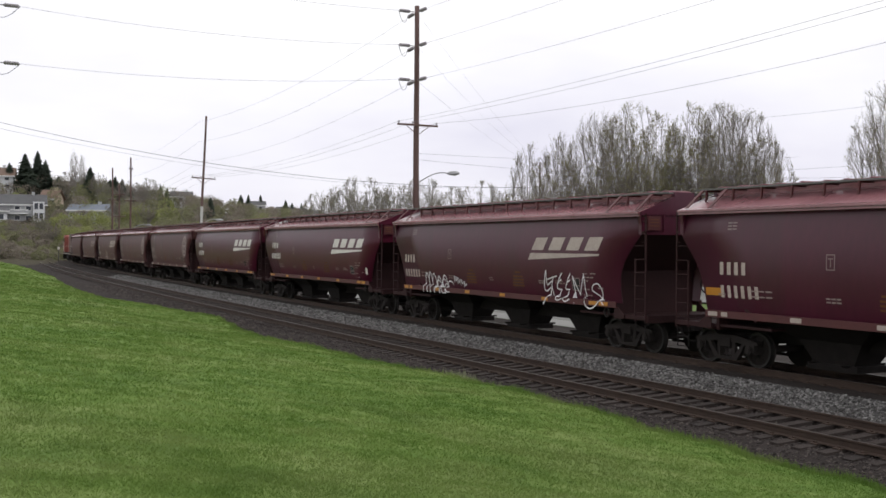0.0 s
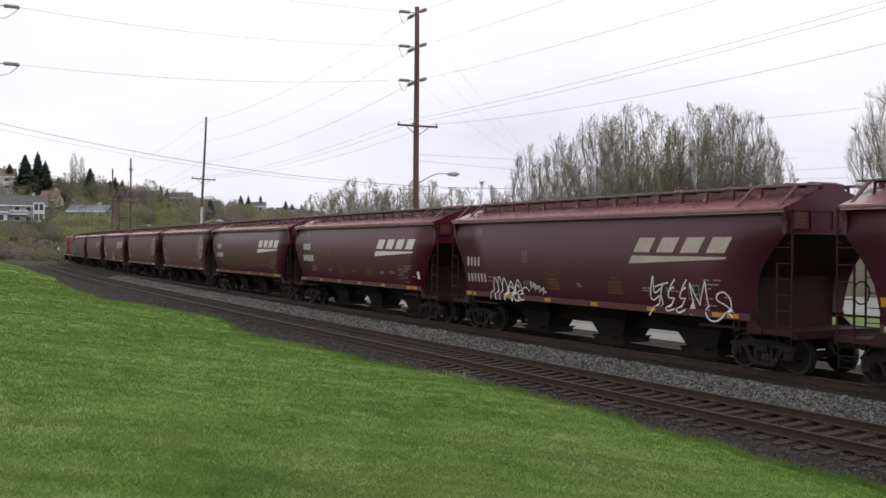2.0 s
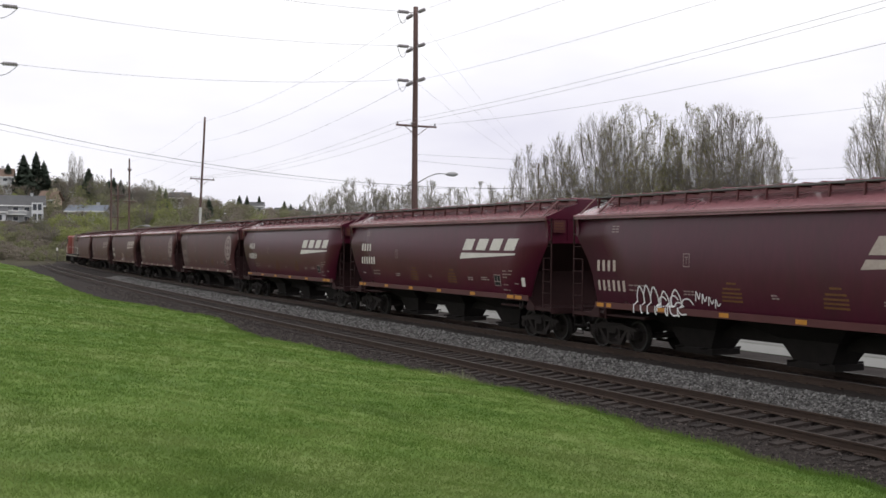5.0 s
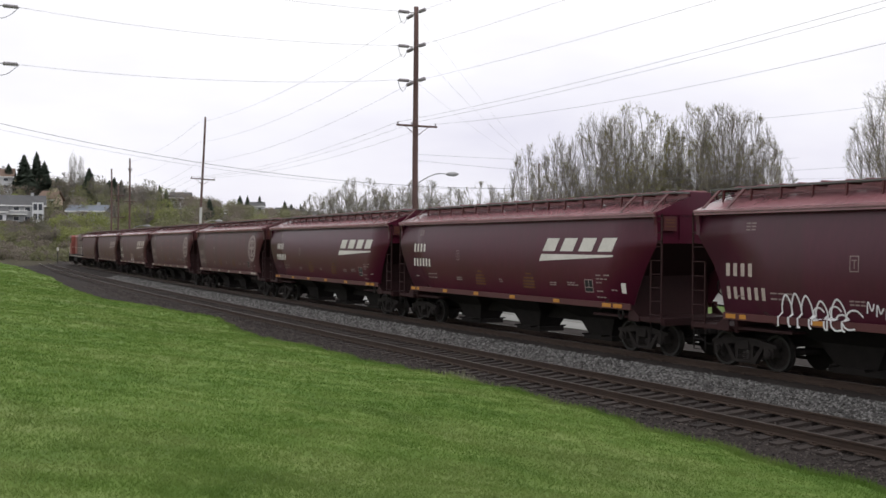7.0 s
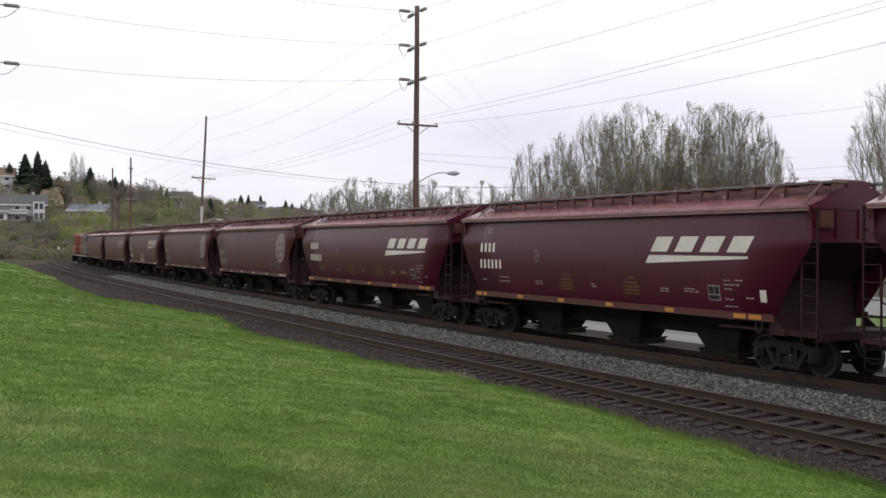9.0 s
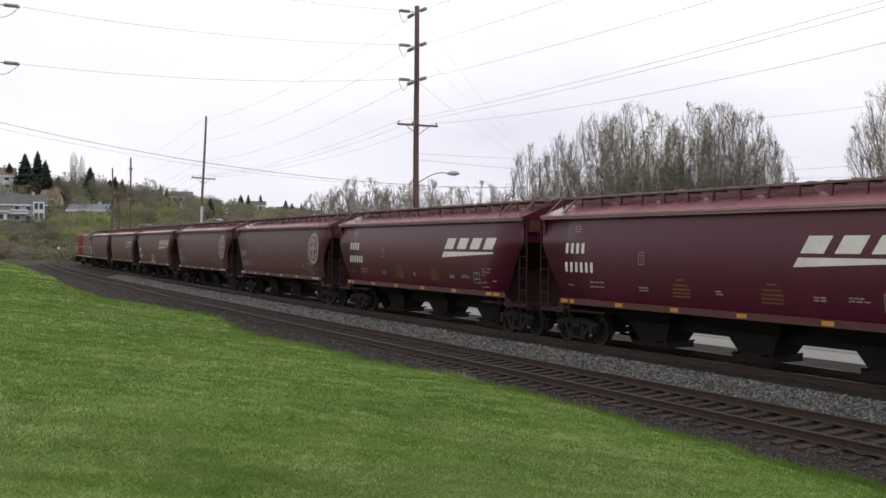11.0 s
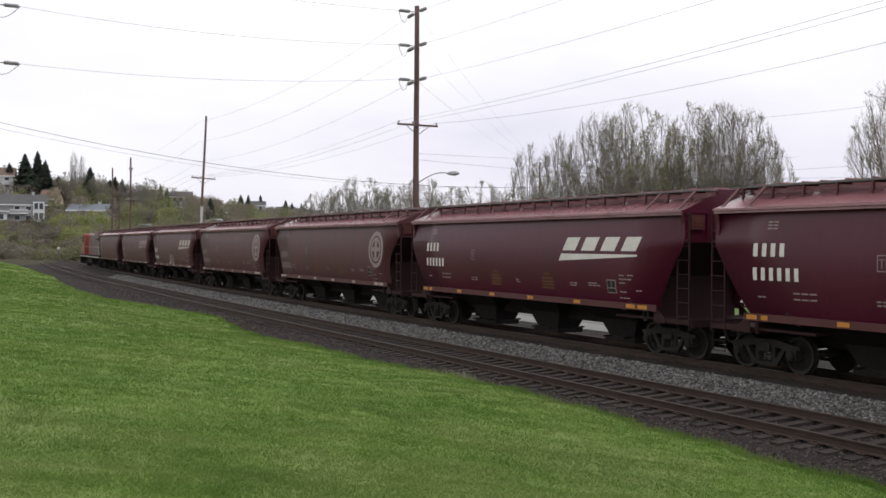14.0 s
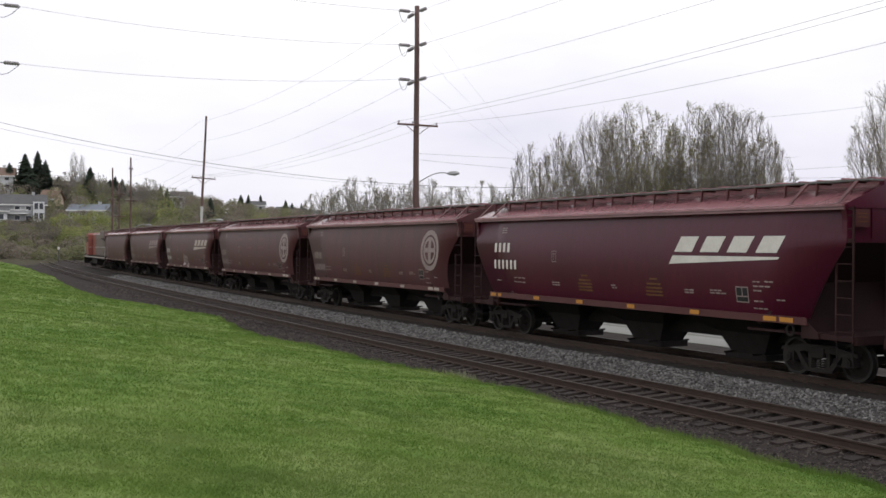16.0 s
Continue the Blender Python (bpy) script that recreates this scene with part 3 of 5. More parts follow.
def hopper_car(label, build="straight", paint="oxide", mark="emblem", mark_mat="white", tags=(), letters="white", patches=(), reflect="yellow", bright=1, shift=0.0):
    car = tagged(new("hopper_car"), label, "hopper car", "cars of the freight train")
    flip = pose(0, 0, 0, 0, 0, 180)
    for m in (pose(0, 0, 0), flip):
        part("side_sheet", shared(build, "side", paint, True), None, car, m=m)
        part("end_wall", shared(build, "end", paint), None, car, m=m)
        # recessed end parts take the red with shade in its colour
        part("slope_sheet", shared(build, "slope", "end_shade"), None, car, m=m)
        part("bolster_web", shared(build, "web", "end_shade"), None, car, m=m)
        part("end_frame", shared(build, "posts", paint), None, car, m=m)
        part("end_platform", shared(build, "hood", "end_shade"), None, car, m=m)
        part("side_sill", shared(build, "sill", "sill"), None, car, m=m)
        part("running_board", shared(build, "board", "grating"), None, car, "grey galvanised roof running board", m=m)
        part("coupler", shared(build, "coupler", "under"), None, car, m=m)
        part("air_hose", shared(build, "hose", "under"), None, car, m=m)
    named = {"ladder": "ladder", "step": "sill_step", "corner": "corner_gusset"}
    for m in (pose(0, 0, 0), flip):
        for k, word in named.items():
            mat = "end_shade" if k != "step" else "under"
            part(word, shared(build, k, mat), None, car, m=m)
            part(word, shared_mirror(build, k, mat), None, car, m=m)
    label_plate = part("end_plate", shared(build, "plate", "sill"), None, car, "small plate with yellow lines")
    for z in (3.66, 3.76, 3.84):
        part("line", Geo().box(8.501, 8.506, -1.34, -1.02, z, z + 0.022), M["ochre"], label_plate)
    part("roof", roof_mesh(), None, car, "pinkish sloping roof with sky sheen in its colour")
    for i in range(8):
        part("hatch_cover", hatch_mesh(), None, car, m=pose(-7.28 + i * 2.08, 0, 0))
    for i in range(17):
        x = -8.0 + i * 1.0
        for m in (pose(x, 0, 0), pose(x, 0, 0, 0, 0, 180)):
            part("bracket", shared(build, "bracket", "sill"), None, car, m=m)
    for x in (-8.1, -7.2, 6.75, 8.2):
        part("roof_saddle", shared(build, "saddle", "sill"), None, car, m=pose(x, 0, 0))
    part("centre_sill", shared(build, "centre", "under"), None, car)
    for x in (-4.18, 0, 4.18):
        bay = part("discharge_bay", shared(build, "bay", "under"), None, car, m=pose(x, 0, 0))
        part("gate", shared(build, "gate", "under"), None, bay)
    part("tow_loop", tow_mesh(), None, car)
    part("brake_wheel", shared(build, "wheel", "under"), None, car)
    part("brake_cylinder", shared(build, "cylinder", "under", True), None, car)
    part("air_reservoir", shared(build, "reservoir", "under", True), None, car)
    for x in (-TRUCK_AT, TRUCK_AT):
        add_truck(car, x)
    # markings on the near side
    g = Geo()
    if mark == "emblem":
        for piece in emblem(2.62, 2.95, 3.95, 0.41):
            part("emblem_block", piece, M[mark_mat], car, "white painted block of the emblem")
    elif mark == "round":
        n = 28
        for r0, r1 in ((0.81, 0.62), (0.54, 0.42)):
            k = len(g.v)
            for r in (r0, r1):
                for j in range(n):
                    a = 2 * math.pi * j / n
                    z = 2.88 + r * math.sin(a)
                    g.v.append((5.98 + r * 1.0 * math.cos(a), side_y(z) - 0.006, z))
            g.f += [(k + j, k + (j + 1) % n, k + n + (j + 1) % n, k + n + j) for j in range(n)]
        plate(g, 5.86, 6.10, 2.40, 3.36)
        plate(g, 5.58, 5.85, 2.8, 2.98)
        plate(g, 6.11, 6.38, 2.8, 2.98)
        part("emblem", g, M[mark_mat], car, "faded round emblem")
    mx, mz, pitch = {"straight": (-7.02, 2.86, 0.285), "round": (-7.22, 2.38, 0.255)}[build]
    mx += shift
    for i in range(4):
        part("letter_bar", plate(Geo(), mx + pitch * i, mx + pitch * (i + 0.52), mz, mz + 0.32), M[letters], car)
    for i in range(6):
        part("number_bar", plate(Geo(), mx + pitch * 0.93 * i, mx + pitch * (0.93 * i + 0.46), mz - 0.58, mz - 0.27), M[letters], car)
    g = Geo()
    for i, (x, z, w) in enumerate(((-5.75, 1.98, 0.75), (-5.75, 1.84, 0.75), (-6.9, 1.86, 0.3), (-3.4, 1.90, 0.45), (-3.4, 1.82, 0.45), (-0.25, 1.92, 0.22), (-0.22, 1.85, 0.26), (3.0, 1.92, 0.4), (3.0, 1.85, 0.4),
                                   (4.0, 1.95, 0.45), (4.0, 1.88, 0.62), (5.55, 2.22, 0.26), (5.95, 2.23, 0.3), (5.55, 2.11, 0.6), (5.55, 2.0, 0.3), (5.55, 1.74, 0.34), (6.3, 1.80, 0.3), (5.5, 1.56, 0.5), (-6.6, 3.68, 0.36), (-6.6, 3.60, 0.36), (-6.6, 3.52, 0.36))):
        k = 3 if w > 0.4 else 2
        for j in range(k):
            plate(g, x + w * j / k, x + w * (j + 0.82) / k, z, z + 0.036)
    tagged(part("data_stencil", g, M["stencil"], car, "rows of small stencilled bars"), kind="stuff")
    g = Geo()
    for a, b in (((-3.35, 2.58), (-3.35, 2.92)), ((-3.12, 2.58), (-3.12, 2.92)), ((-3.35, 2.58), (-3.12, 2.58)), ((-3.35, 2.92), (-3.12, 2.92)), ((-3.3, 2.83), (-3.17, 2.83)), ((-3.235, 2.65), (-3.235, 2.83))):
        stroke(g, [a, b], 0.022)
    part("inspection_box", g, M["stencil"], car)
    for x in (-1.95, 1.35):
        g = Geo()
        for i, (w, dz) in enumerate(((0.34, 0.0), (0.62, -0.14), (0.72, -0.25), (0.72, -0.35), (0.74, -0.45))):
            plate(g, x + (0.74 - w) / 2, x + (0.74 + w) / 2, 2.16 + dz, 2.21 + dz)
        part("warning_panel", g, M["ochre"], car, "yellow stencilled lines")
    board = part("consolidated_stencil", plate(Geo(), 4.94, 5.38, 1.70, 2.10), M["stencil"], car, "black panel in a light frame")
    g = Geo()
    plate(g, 4.97, 5.15, 1.87, 2.07, lift=0.010)
    plate(g, 5.18, 5.35, 1.87, 2.07, lift=0.010)
    plate(g, 4.97, 5.35, 1.73, 1.84, lift=0.010)
    part("panel", g, M["black"], board)
    if bright:
        part("placard", plate(Geo(), 6.78, 7.0, 1.74, 2.04), M["white"], car, "small white placard")
    for x, w in ((-7.2, 0.34), (-6.72, 0.22), (-4.4, 0.34), (-1.95, 0.34), (0.6, 0.34), (3.3, 0.36), (5.95, 0.42), (6.48, 0.42)):
        part("reflector", Geo().box(x, x + w, -1.634, -1.626, 1.315, 1.425), M[reflect], car)
    for geo_, mat, text in tags:
        part("graffiti_stroke", geo_, M[mat], car, text)
    for geo_, mat in patches:
        part("paint_patch", geo_, M[mat], car)
    return car


def shared_mirror(build, key, mat):
    k = (build, key, mat, "mirror")
    if k not in MESHES:
        src = SHARED[build][key]
        g = Geo()
        g.v = [(-x, y, z) for x, y, z in src.v]
        g.f = [tuple(reversed(f)) for f in src.f]
        MESHES[k] = g.mesh(key, M[mat])
    return MESHES[k]


def tow_mesh():
    if "tow" not in MESHES:
        MESHES["tow"] = Geo().tube([(6.72 + 0.11 * math.cos(a), -1.52, 1.13 + 0.14 * math.sin(a)) for a in (2 * math.pi * i / 14 for i in range(15))], 0.03, 6, False).box(6.68, 6.76, -1.56, -1.48, 1.24, 1.32).mesh("tow_loop", M["truck"])
    return MESHES["tow"]


def roof_mesh():
    if "roof" not in MESHES:
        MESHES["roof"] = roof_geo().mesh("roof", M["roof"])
    return MESHES["roof"]


def hatch_mesh():
    if "hatch" not in MESHES:
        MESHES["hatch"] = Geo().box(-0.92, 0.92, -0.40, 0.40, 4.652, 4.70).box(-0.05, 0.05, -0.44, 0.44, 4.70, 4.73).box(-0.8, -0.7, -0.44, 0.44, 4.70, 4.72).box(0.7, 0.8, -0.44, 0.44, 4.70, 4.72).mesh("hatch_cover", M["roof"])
    return MESHES["hatch"]


def scrawl(x, z, w, h, seed, width=0.05, spikes=9):
    """Sprayed overlapping spikes, hooks and loops that spell nothing."""
    rng = random.Random(seed)
    g = Geo()
    pts = []
    for i in range(spikes * 2 + 1):
        u = i / (spikes * 2)
        high = i % 2
        pts.append((x + w * u + rng.uniform(-0.07, 0.07) * (1 if high else -1.4), z + (h * rng.uniform(0.78, 1.08) if high else h * rng.uniform(-0.05, 0.22))))
    stroke(g, smooth_line(pts, 5), width)
    for k in range(max(2, spikes // 2)):
        c, r = x + w * (k + rng.uniform(0.2, 0.8)) / max(2, spikes // 2), rng.uniform(0.10, 0.2)
        zc = z + h * rng.uniform(0.25, 0.7)
        a0 = rng.uniform(0, 6)
        stroke(g, smooth_line([(c + r * (1 + 0.12 * j) * math.cos(a0 + 0.9 * j), zc + r * 0.95 * math.sin(a0 + 0.9 * j)) for j in range(6)], 4), width)
    return g


def loco():
    car = tagged(new("locomotive"), "red and silver diesel locomotive at the far end", "locomotive")
    L = 11.0
    red = material("red_loco_paint", [(0.3, (0.20, 0.055, 0.045)), (0.7, (0.26, 0.075, 0.06))], 0.4, 0, 1, 12, 0.03)
    silver = material("silver_loco_paint", [(0.3, (0.11, 0.075, 0.072)), (0.7, (0.16, 0.115, 0.11))], 0.5, 0.1, 1, 12, 0.03)
    glass = material("dark_cab_glass", [(0.3, (0.02, 0.02, 0.025)), (0.7, (0.03, 0.03, 0.035))], 0.1, 0, 1, 12, 0.0)
    part("frame", Geo().box(-L, L, -1.5, 1.5, 1.15, 1.55).box(-L - 0.1, -L + 0.1, -1.5, 1.5, 0.35, 1.75), M["under"], car, bevel=0.02)
    part("nose", Geo().prism([(-10.2, 1.55), (-10.2, 2.9), (-9.9, 3.2), (-8.3, 3.3), (-8.3, 1.55)], -1.25, 1.25), red, car, "red nose", bevel=0.08)
    cab = part("cab", Geo().prism([(-8.4, 1.55), (-8.4, 3.3), (-8.1, 4.35), (-5.9, 4.4), (-5.6, 4.2), (-5.6, 1.55)], -1.55, 1.55), red, car, "red cab", bevel=0.06)
    for x in (-7.9, -6.8):
        part("window", Geo().box(x, x + 0.85, -1.57, -1.54, 3.2, 3.95), glass, cab)
    for y in (-1.2, 0.15):
        part("windscreen", Geo().box(-8.42, -8.2, y, y + 1.0, 3.45, 4.1), glass, cab)
    hood = part("long_hood", Geo().prism([(-0.95, 1.55), (0.95, 1.55), (0.95, 4.15), (0.7, 4.4), (-0.7, 4.4), (-0.95, 4.15)], -5.62, 10.2, "x"), silver, car, "silver long hood", bevel=0.03)
    part("hood_front", Geo().prism([(-1.0, 1.56), (1.0, 1.56), (1.0, 4.17), (0.72, 4.43), (-0.72, 4.43), (-1.0, 4.17)], -5.6, -2.6, "x"), red, hood, "red front of the long hood")
    for i in range(3, 11):
        part("hood_door", Geo().box(-5.2 + i * 1.05, -4.3 + i * 1.05, -0.985, -0.95, 1.8, 3.6), silver, hood)
    part("radiator", Geo().prism([(-1.5, 3.7), (-0.95, 3.3), (0.95, 3.3), (1.5, 3.7), (1.5, 4.5), (-1.5, 4.5)], 6.6, 10.1, "x"), silver, car, bevel=0.03)
    part("fuel_tank", Geo().prism([(-1.4, 1.15), (-1.4, 0.6), (-1.0, 0.3), (1.0, 0.3), (1.4, 0.6), (1.4, 1.15)], -2.6, 2.6, "x"), M["under"], car, bevel=0.05)
    part("stripe", Geo().box(-L, L, -1.512, -1.503, 1.3, 1.42), M["cream"], car)
    part("headlight", Geo().box(-8.45, -8.38, -0.3, 0.3, 4.1, 4.3), M["white"], car)
    for x in (-10.7, 10.7):
        g = Geo()
        for y in (-1.45, -0.7, 0.7, 1.45):
            g.box(x - 0.02, x + 0.02, y - 0.02, y + 0.02, 1.55, 2.6)
        g.box(x - 0.02, x + 0.02, -1.45, 1.45, 2.55, 2.6)
        part("handrail", g, M["white"], car)
    part("handrail", Geo().tube([(-5.4, -1.47, 2.6), (10.7, -1.47, 2.6)], 0.02, 6), M["white"], car)
    for x in (-6.9, 6.9):
        add_truck(car, x, "dark three-axle truck", spacing=(-1.85, 0, 1.85))
    return car


def build_train():
    spray = []
    for line in (((3.80, 1.95), (3.52, 1.84), (3.50, 2.28), (3.34, 1.74), (3.46, 1.62), (3.74, 1.74), (3.62, 1.45), (3.42, 1.20)), ((3.58, 2.00), (3.90, 2.08), (4.12, 2.12)), ((3.92, 2.08), (3.80, 1.80), (3.84, 1.46)),
                 ((4.42, 2.22), (4.22, 2.00), (4.10, 1.74), (4.36, 1.70)), ((4.18, 1.93), (4.36, 2.02)), ((4.30, 1.66), (4.14, 1.44), (4.22, 1.36), (4.46, 1.42)),
                 ((4.90, 2.22), (4.72, 2.00), (4.58, 1.74), (4.80, 1.72)), ((4.68, 1.93), (4.86, 2.02)), ((4.74, 1.66), (4.56, 1.42), (4.68, 1.34), (4.90, 1.42))):
        spray.append(stroke(Geo(), smooth_line(line), 0.042))
    spray.append(stroke(Geo(), ((5.14, 1.32), (5.02, 2.14), (5.34, 1.58), (5.62, 2.22), (5.66, 1.66)), 0.042))
    spray.append(stroke(Geo(), smooth_line([(5.66, 1.66), (5.78, 1.28), (6.1, 1.20), (6.42, 1.40), (6.52, 1.72), (6.34, 1.94), (6.08, 1.90), (6.02, 1.74), (6.3, 1.62), (6.50, 1.5), (6.70, 1.34)]), 0.042))
    for k, (x, w, h) in enumerate(((-5.42, 0.36, 0.66), (-5.12, 0.34, 0.70), (-4.82, 0.38, 0.66), (-4.40, 0.40, 0.56), (-3.95, 0.46, 0.62))):
        spray.append(stroke(Geo(), smooth_line(((x, 1.24 + 0.1 * (k % 2)), (x + 0.04 * w, 1.30 + 0.6 * h), (x + 0.45 * w, 1.32 + h), (x + 0.85 * w, 1.28 + 0.7 * h), (x + 0.9 * w, 1.32), (x + 1.05 * w, 1.24))), 0.045))
    for x, z, r in ((-4.3, 1.58, 0.16), (-3.82, 1.62, 0.17), (-3.65, 1.42, 0.2), (-3.3, 1.50, 0.24)):
        spray.append(stroke(Geo(), smooth_line([(x + r * math.cos(a), z + 0.9 * r * math.sin(a)) for a in (0.4 + 0.8 * i for i in range(7))]), 0.042))
    for i in range(4):
        x = -2.95 + 0.24 * i
        spray.append(stroke(Geo(), smooth_line(((x, 1.68 - 0.05 * i), (x + 0.05, 1.92 - 0.06 * i), (x + 0.13 - 0.02 * (i % 2), 1.74 - 0.05 * i), (x + 0.20, 1.88 - 0.08 * i))), 0.036))
    fades = [plate(Geo(), x0, x1, 2.3, 3.9, lift=0.003) for x0, x1 in ((-3.5, -2.7), (-1.2, -0.4), (1.0, 2.1))]
    pale = scrawl(-1.2, 1.5, 1.6, 0.7, 5, 0.16, 3)
    cars = [
        hopper_car("oxide-red covered hopper car with serif lettering", "round", "oxide", "none", letters="cream", reflect="cream", shift=0.42, patches=((plate(Geo(), -7.35, -6.80, 1.84, 2.04), "yellow"),)),
        hopper_car("oxide-red covered hopper car with white graffiti along its sill", "round", "oxide", "emblem", "cream", [(g, "spray", "white sprayed stroke") for g in spray], letters="cream", bright=0),
        hopper_car("clean oxide-red covered hopper car with white emblem and placard", "straight", "oxide_clean", "emblem", "white"),
        hopper_car("oxide-red covered hopper car with white emblem and stencils", "straight", "oxide_clean", "emblem", "white", bright=0),
        hopper_car("faded brownish hopper car with round emblem", "round", "oxide_old", "round", "stencil", letters="stencil", reflect="cream", bright=0),
        hopper_car("faded red hopper car with repainted patches and round emblem", "round", "oxide_old", "round", "stencil", letters="stencil", patches=[(f, "oxide_patch") for f in fades], reflect="cream", bright=0),
        hopper_car("dusty hopper car with emblem and pale graffiti", "round", "oxide_old", "emblem", "cream", ((pale, "stencil", "pale sprayed scrawl"),), reflect="cream", bright=0),
        hopper_car("dusty brown hopper car with worn emblem", "round", "oxide_old", "emblem", "stencil", letters="stencil", reflect="cream", bright=0),
        hopper_car("plain dusty hopper car next to the locomotive", "round", "oxide_old", "none", letters="stencil", reflect="cream", bright=0),
    ]
    out = [(c, FIRST_GAP + SLACK[i] + PITCH_CAR * (0.5 - i), TRUCK_AT) for i, c in enumerate(cars)]
    out.append((loco(), FIRST_GAP - PITCH_CAR * 8 - 10.8, 6.9))
    return out


TRAIN = build_train()


def stand(s, reach):
    """A vehicle's pose with its trucks on the track, its middle at s."""
    a, b = along(s - reach), along(s + reach)
    m = Matrix.Translation((a + b) / 2) @ pose(0, 0, 0, 0, 0, math.degrees(math.atan2(b.y - a.y, b.x - a.x)))
    return m


def motions():
    times = [0.5 * i for i in range(33)]
    for car, s, reach in TRAIN:
        walk(car, [(t, stand(s + travel(t), reach)) for t in times])
    spins = [0.2 * i for i in range(81)]
    for wheel, dx, z in ROLLING:
        walk(wheel, [(t, Matrix.Translation((dx, 0, z)) @ Matrix.Rotation(travel(t) / 0.457, 4, "Y")) for t in spins])


# ---- poles and wires ----
def utility_pole(base, top, label, lean=0.0, arms=(), strings=(), lamp=None, wrap=False, r0=0.2, r1=0.13):
    """base: (x, y); top: height above the ground; arms: crossarm heights; strings: heights with dead-end insulators."""
    root = tagged(new("utility_pole"), label, "utility pole", "poles along the line")
    gz = -0.6
    root.matrix_basis = Matrix.Translation((base[0], base[1], gz)) @ Matrix.Rotation(radians(lean), 4, "X")
    n = 9
    part("pole", Geo().tube([(0.03 * math.sin(i * 0.9), 0.02 * math.cos(i), -0.3 + (top + 0.3) * i / (n - 1)) for i in range(n)], [r0 + (r1 - r0) * i / (n - 1) for i in range(n)], 12), M["pole"], root, smooth=True)
    for z, w in arms:
        arm = part("crossarm", Geo().box(0.14, 0.24, -w / 2, w / 2, z - 0.06, z + 0.06), M["pole"], root, bevel=0.01)
        part("brace", Geo().tube([(0.19, -w * 0.28, z - 0.05), (0.17, 0, z - 0.65)], 0.025, 6).tube([(0.19, w * 0.28, z - 0.05), (0.17, 0, z - 0.65)], 0.025, 6), M["pole"], arm)
        for y in (-w / 2 + 0.1, -w * 0.12, w / 2 - 0.1):
            part("insulator", Geo().tube([(0.19, y, z + 0.06), (0.19, y, z + 0.12), (0.19, y, z + 0.2), (0.19, y, z + 0.24)], [0.02, 0.06, 0.05, 0.02], 8), M["ceramic"], arm, smooth=True)
    for z, ways in strings:
        for w in ways:
            d = Vector(w).normalized()
            pts, rad = [], []
            for i in range(15):
                pts.append(Vector((0, 0, z)) + d * (0.12 if i == 0 else 0.38 + 0.062 * i))
                rad.append(0.03 if i < 2 or i > 13 else (0.125 if i % 2 else 0.08))
            part("insulator_string", Geo().tube(pts, rad, 8), M["ceramic"], root)
        if len(ways) > 1:
            a, b = Vector((0, 0, z)) + Vector(ways[0]).normalized() * 1.3, Vector((0, 0, z)) + Vector(ways[-1]).normalized() * 1.3
            part("jumper", Geo().tube([a + (b - a) * k / 8 + Vector((0, 0, -0.55 * math.sin(math.pi * k / 8))) for k in range(9)], 0.018, 5), M["wire"], root)
    if lamp:
        z, reach, way = lamp
        d = Vector((way[0], way[1], 0)).normalized()
        arm = part("lamp_arm", Geo().tube([Vector((0, 0, z)) + d * (reach * u) + Vector((0, 0, 0.75 * math.sin(u * math.pi * 0.62))) for u in (k / 10 for k in range(11))], 0.035, 8), M["lamp"], root, smooth=True)
        e = Vector((0, 0, z + 0.75 * math.sin(math.pi * 0.62))) + d * reach
        part("luminaire", Geo().tube([e - d * 0.1, e + d * 0.15, e + d * 0.45, e + d * 0.7], [0.06, 0.14, 0.16, 0.05], 10), M["lamp"], arm, "cobra-head luminaire", smooth=True)
    if wrap:
        part("pole_wrap", Geo().tube([(0.02, 0, 5.0), (0.02, 0, 7.8)], r0 * 0.98, 12), M["paper"], root, "white wrap on the lower pole")
    return root


def wire(a, b, sag, r=0.016, mat="wire", label="thin grey overhead conductor"):
    a, b = Vector(a), Vector(b)
    n, r = 28, r * 0.62
    g = Geo().tube([a.lerp(b, i / n) - Vector((0, 0, 4 * sag * (i / n) * (1 - i / n))) for i in range(n + 1)], r, 5)
    return tagged(new("overhead_wire", g.mesh("overhead_wire", M[mat], True)), label, "overhead wire", "overhead wires")


P, Q, R1, R2, NEXT = (-60.1, 30.0), (-113.7, 30.0), (-150.4, 30.0), (-164.0, 30.0), (-14.0, 30.5)
LEFT = (-60.5, 4.9)
BRANCH = (-114.4, 75.2)
P_STRINGS = (18.7, 16.5, 14.3)
LEFT_STRINGS = (19.5, 16.5, 13.4)


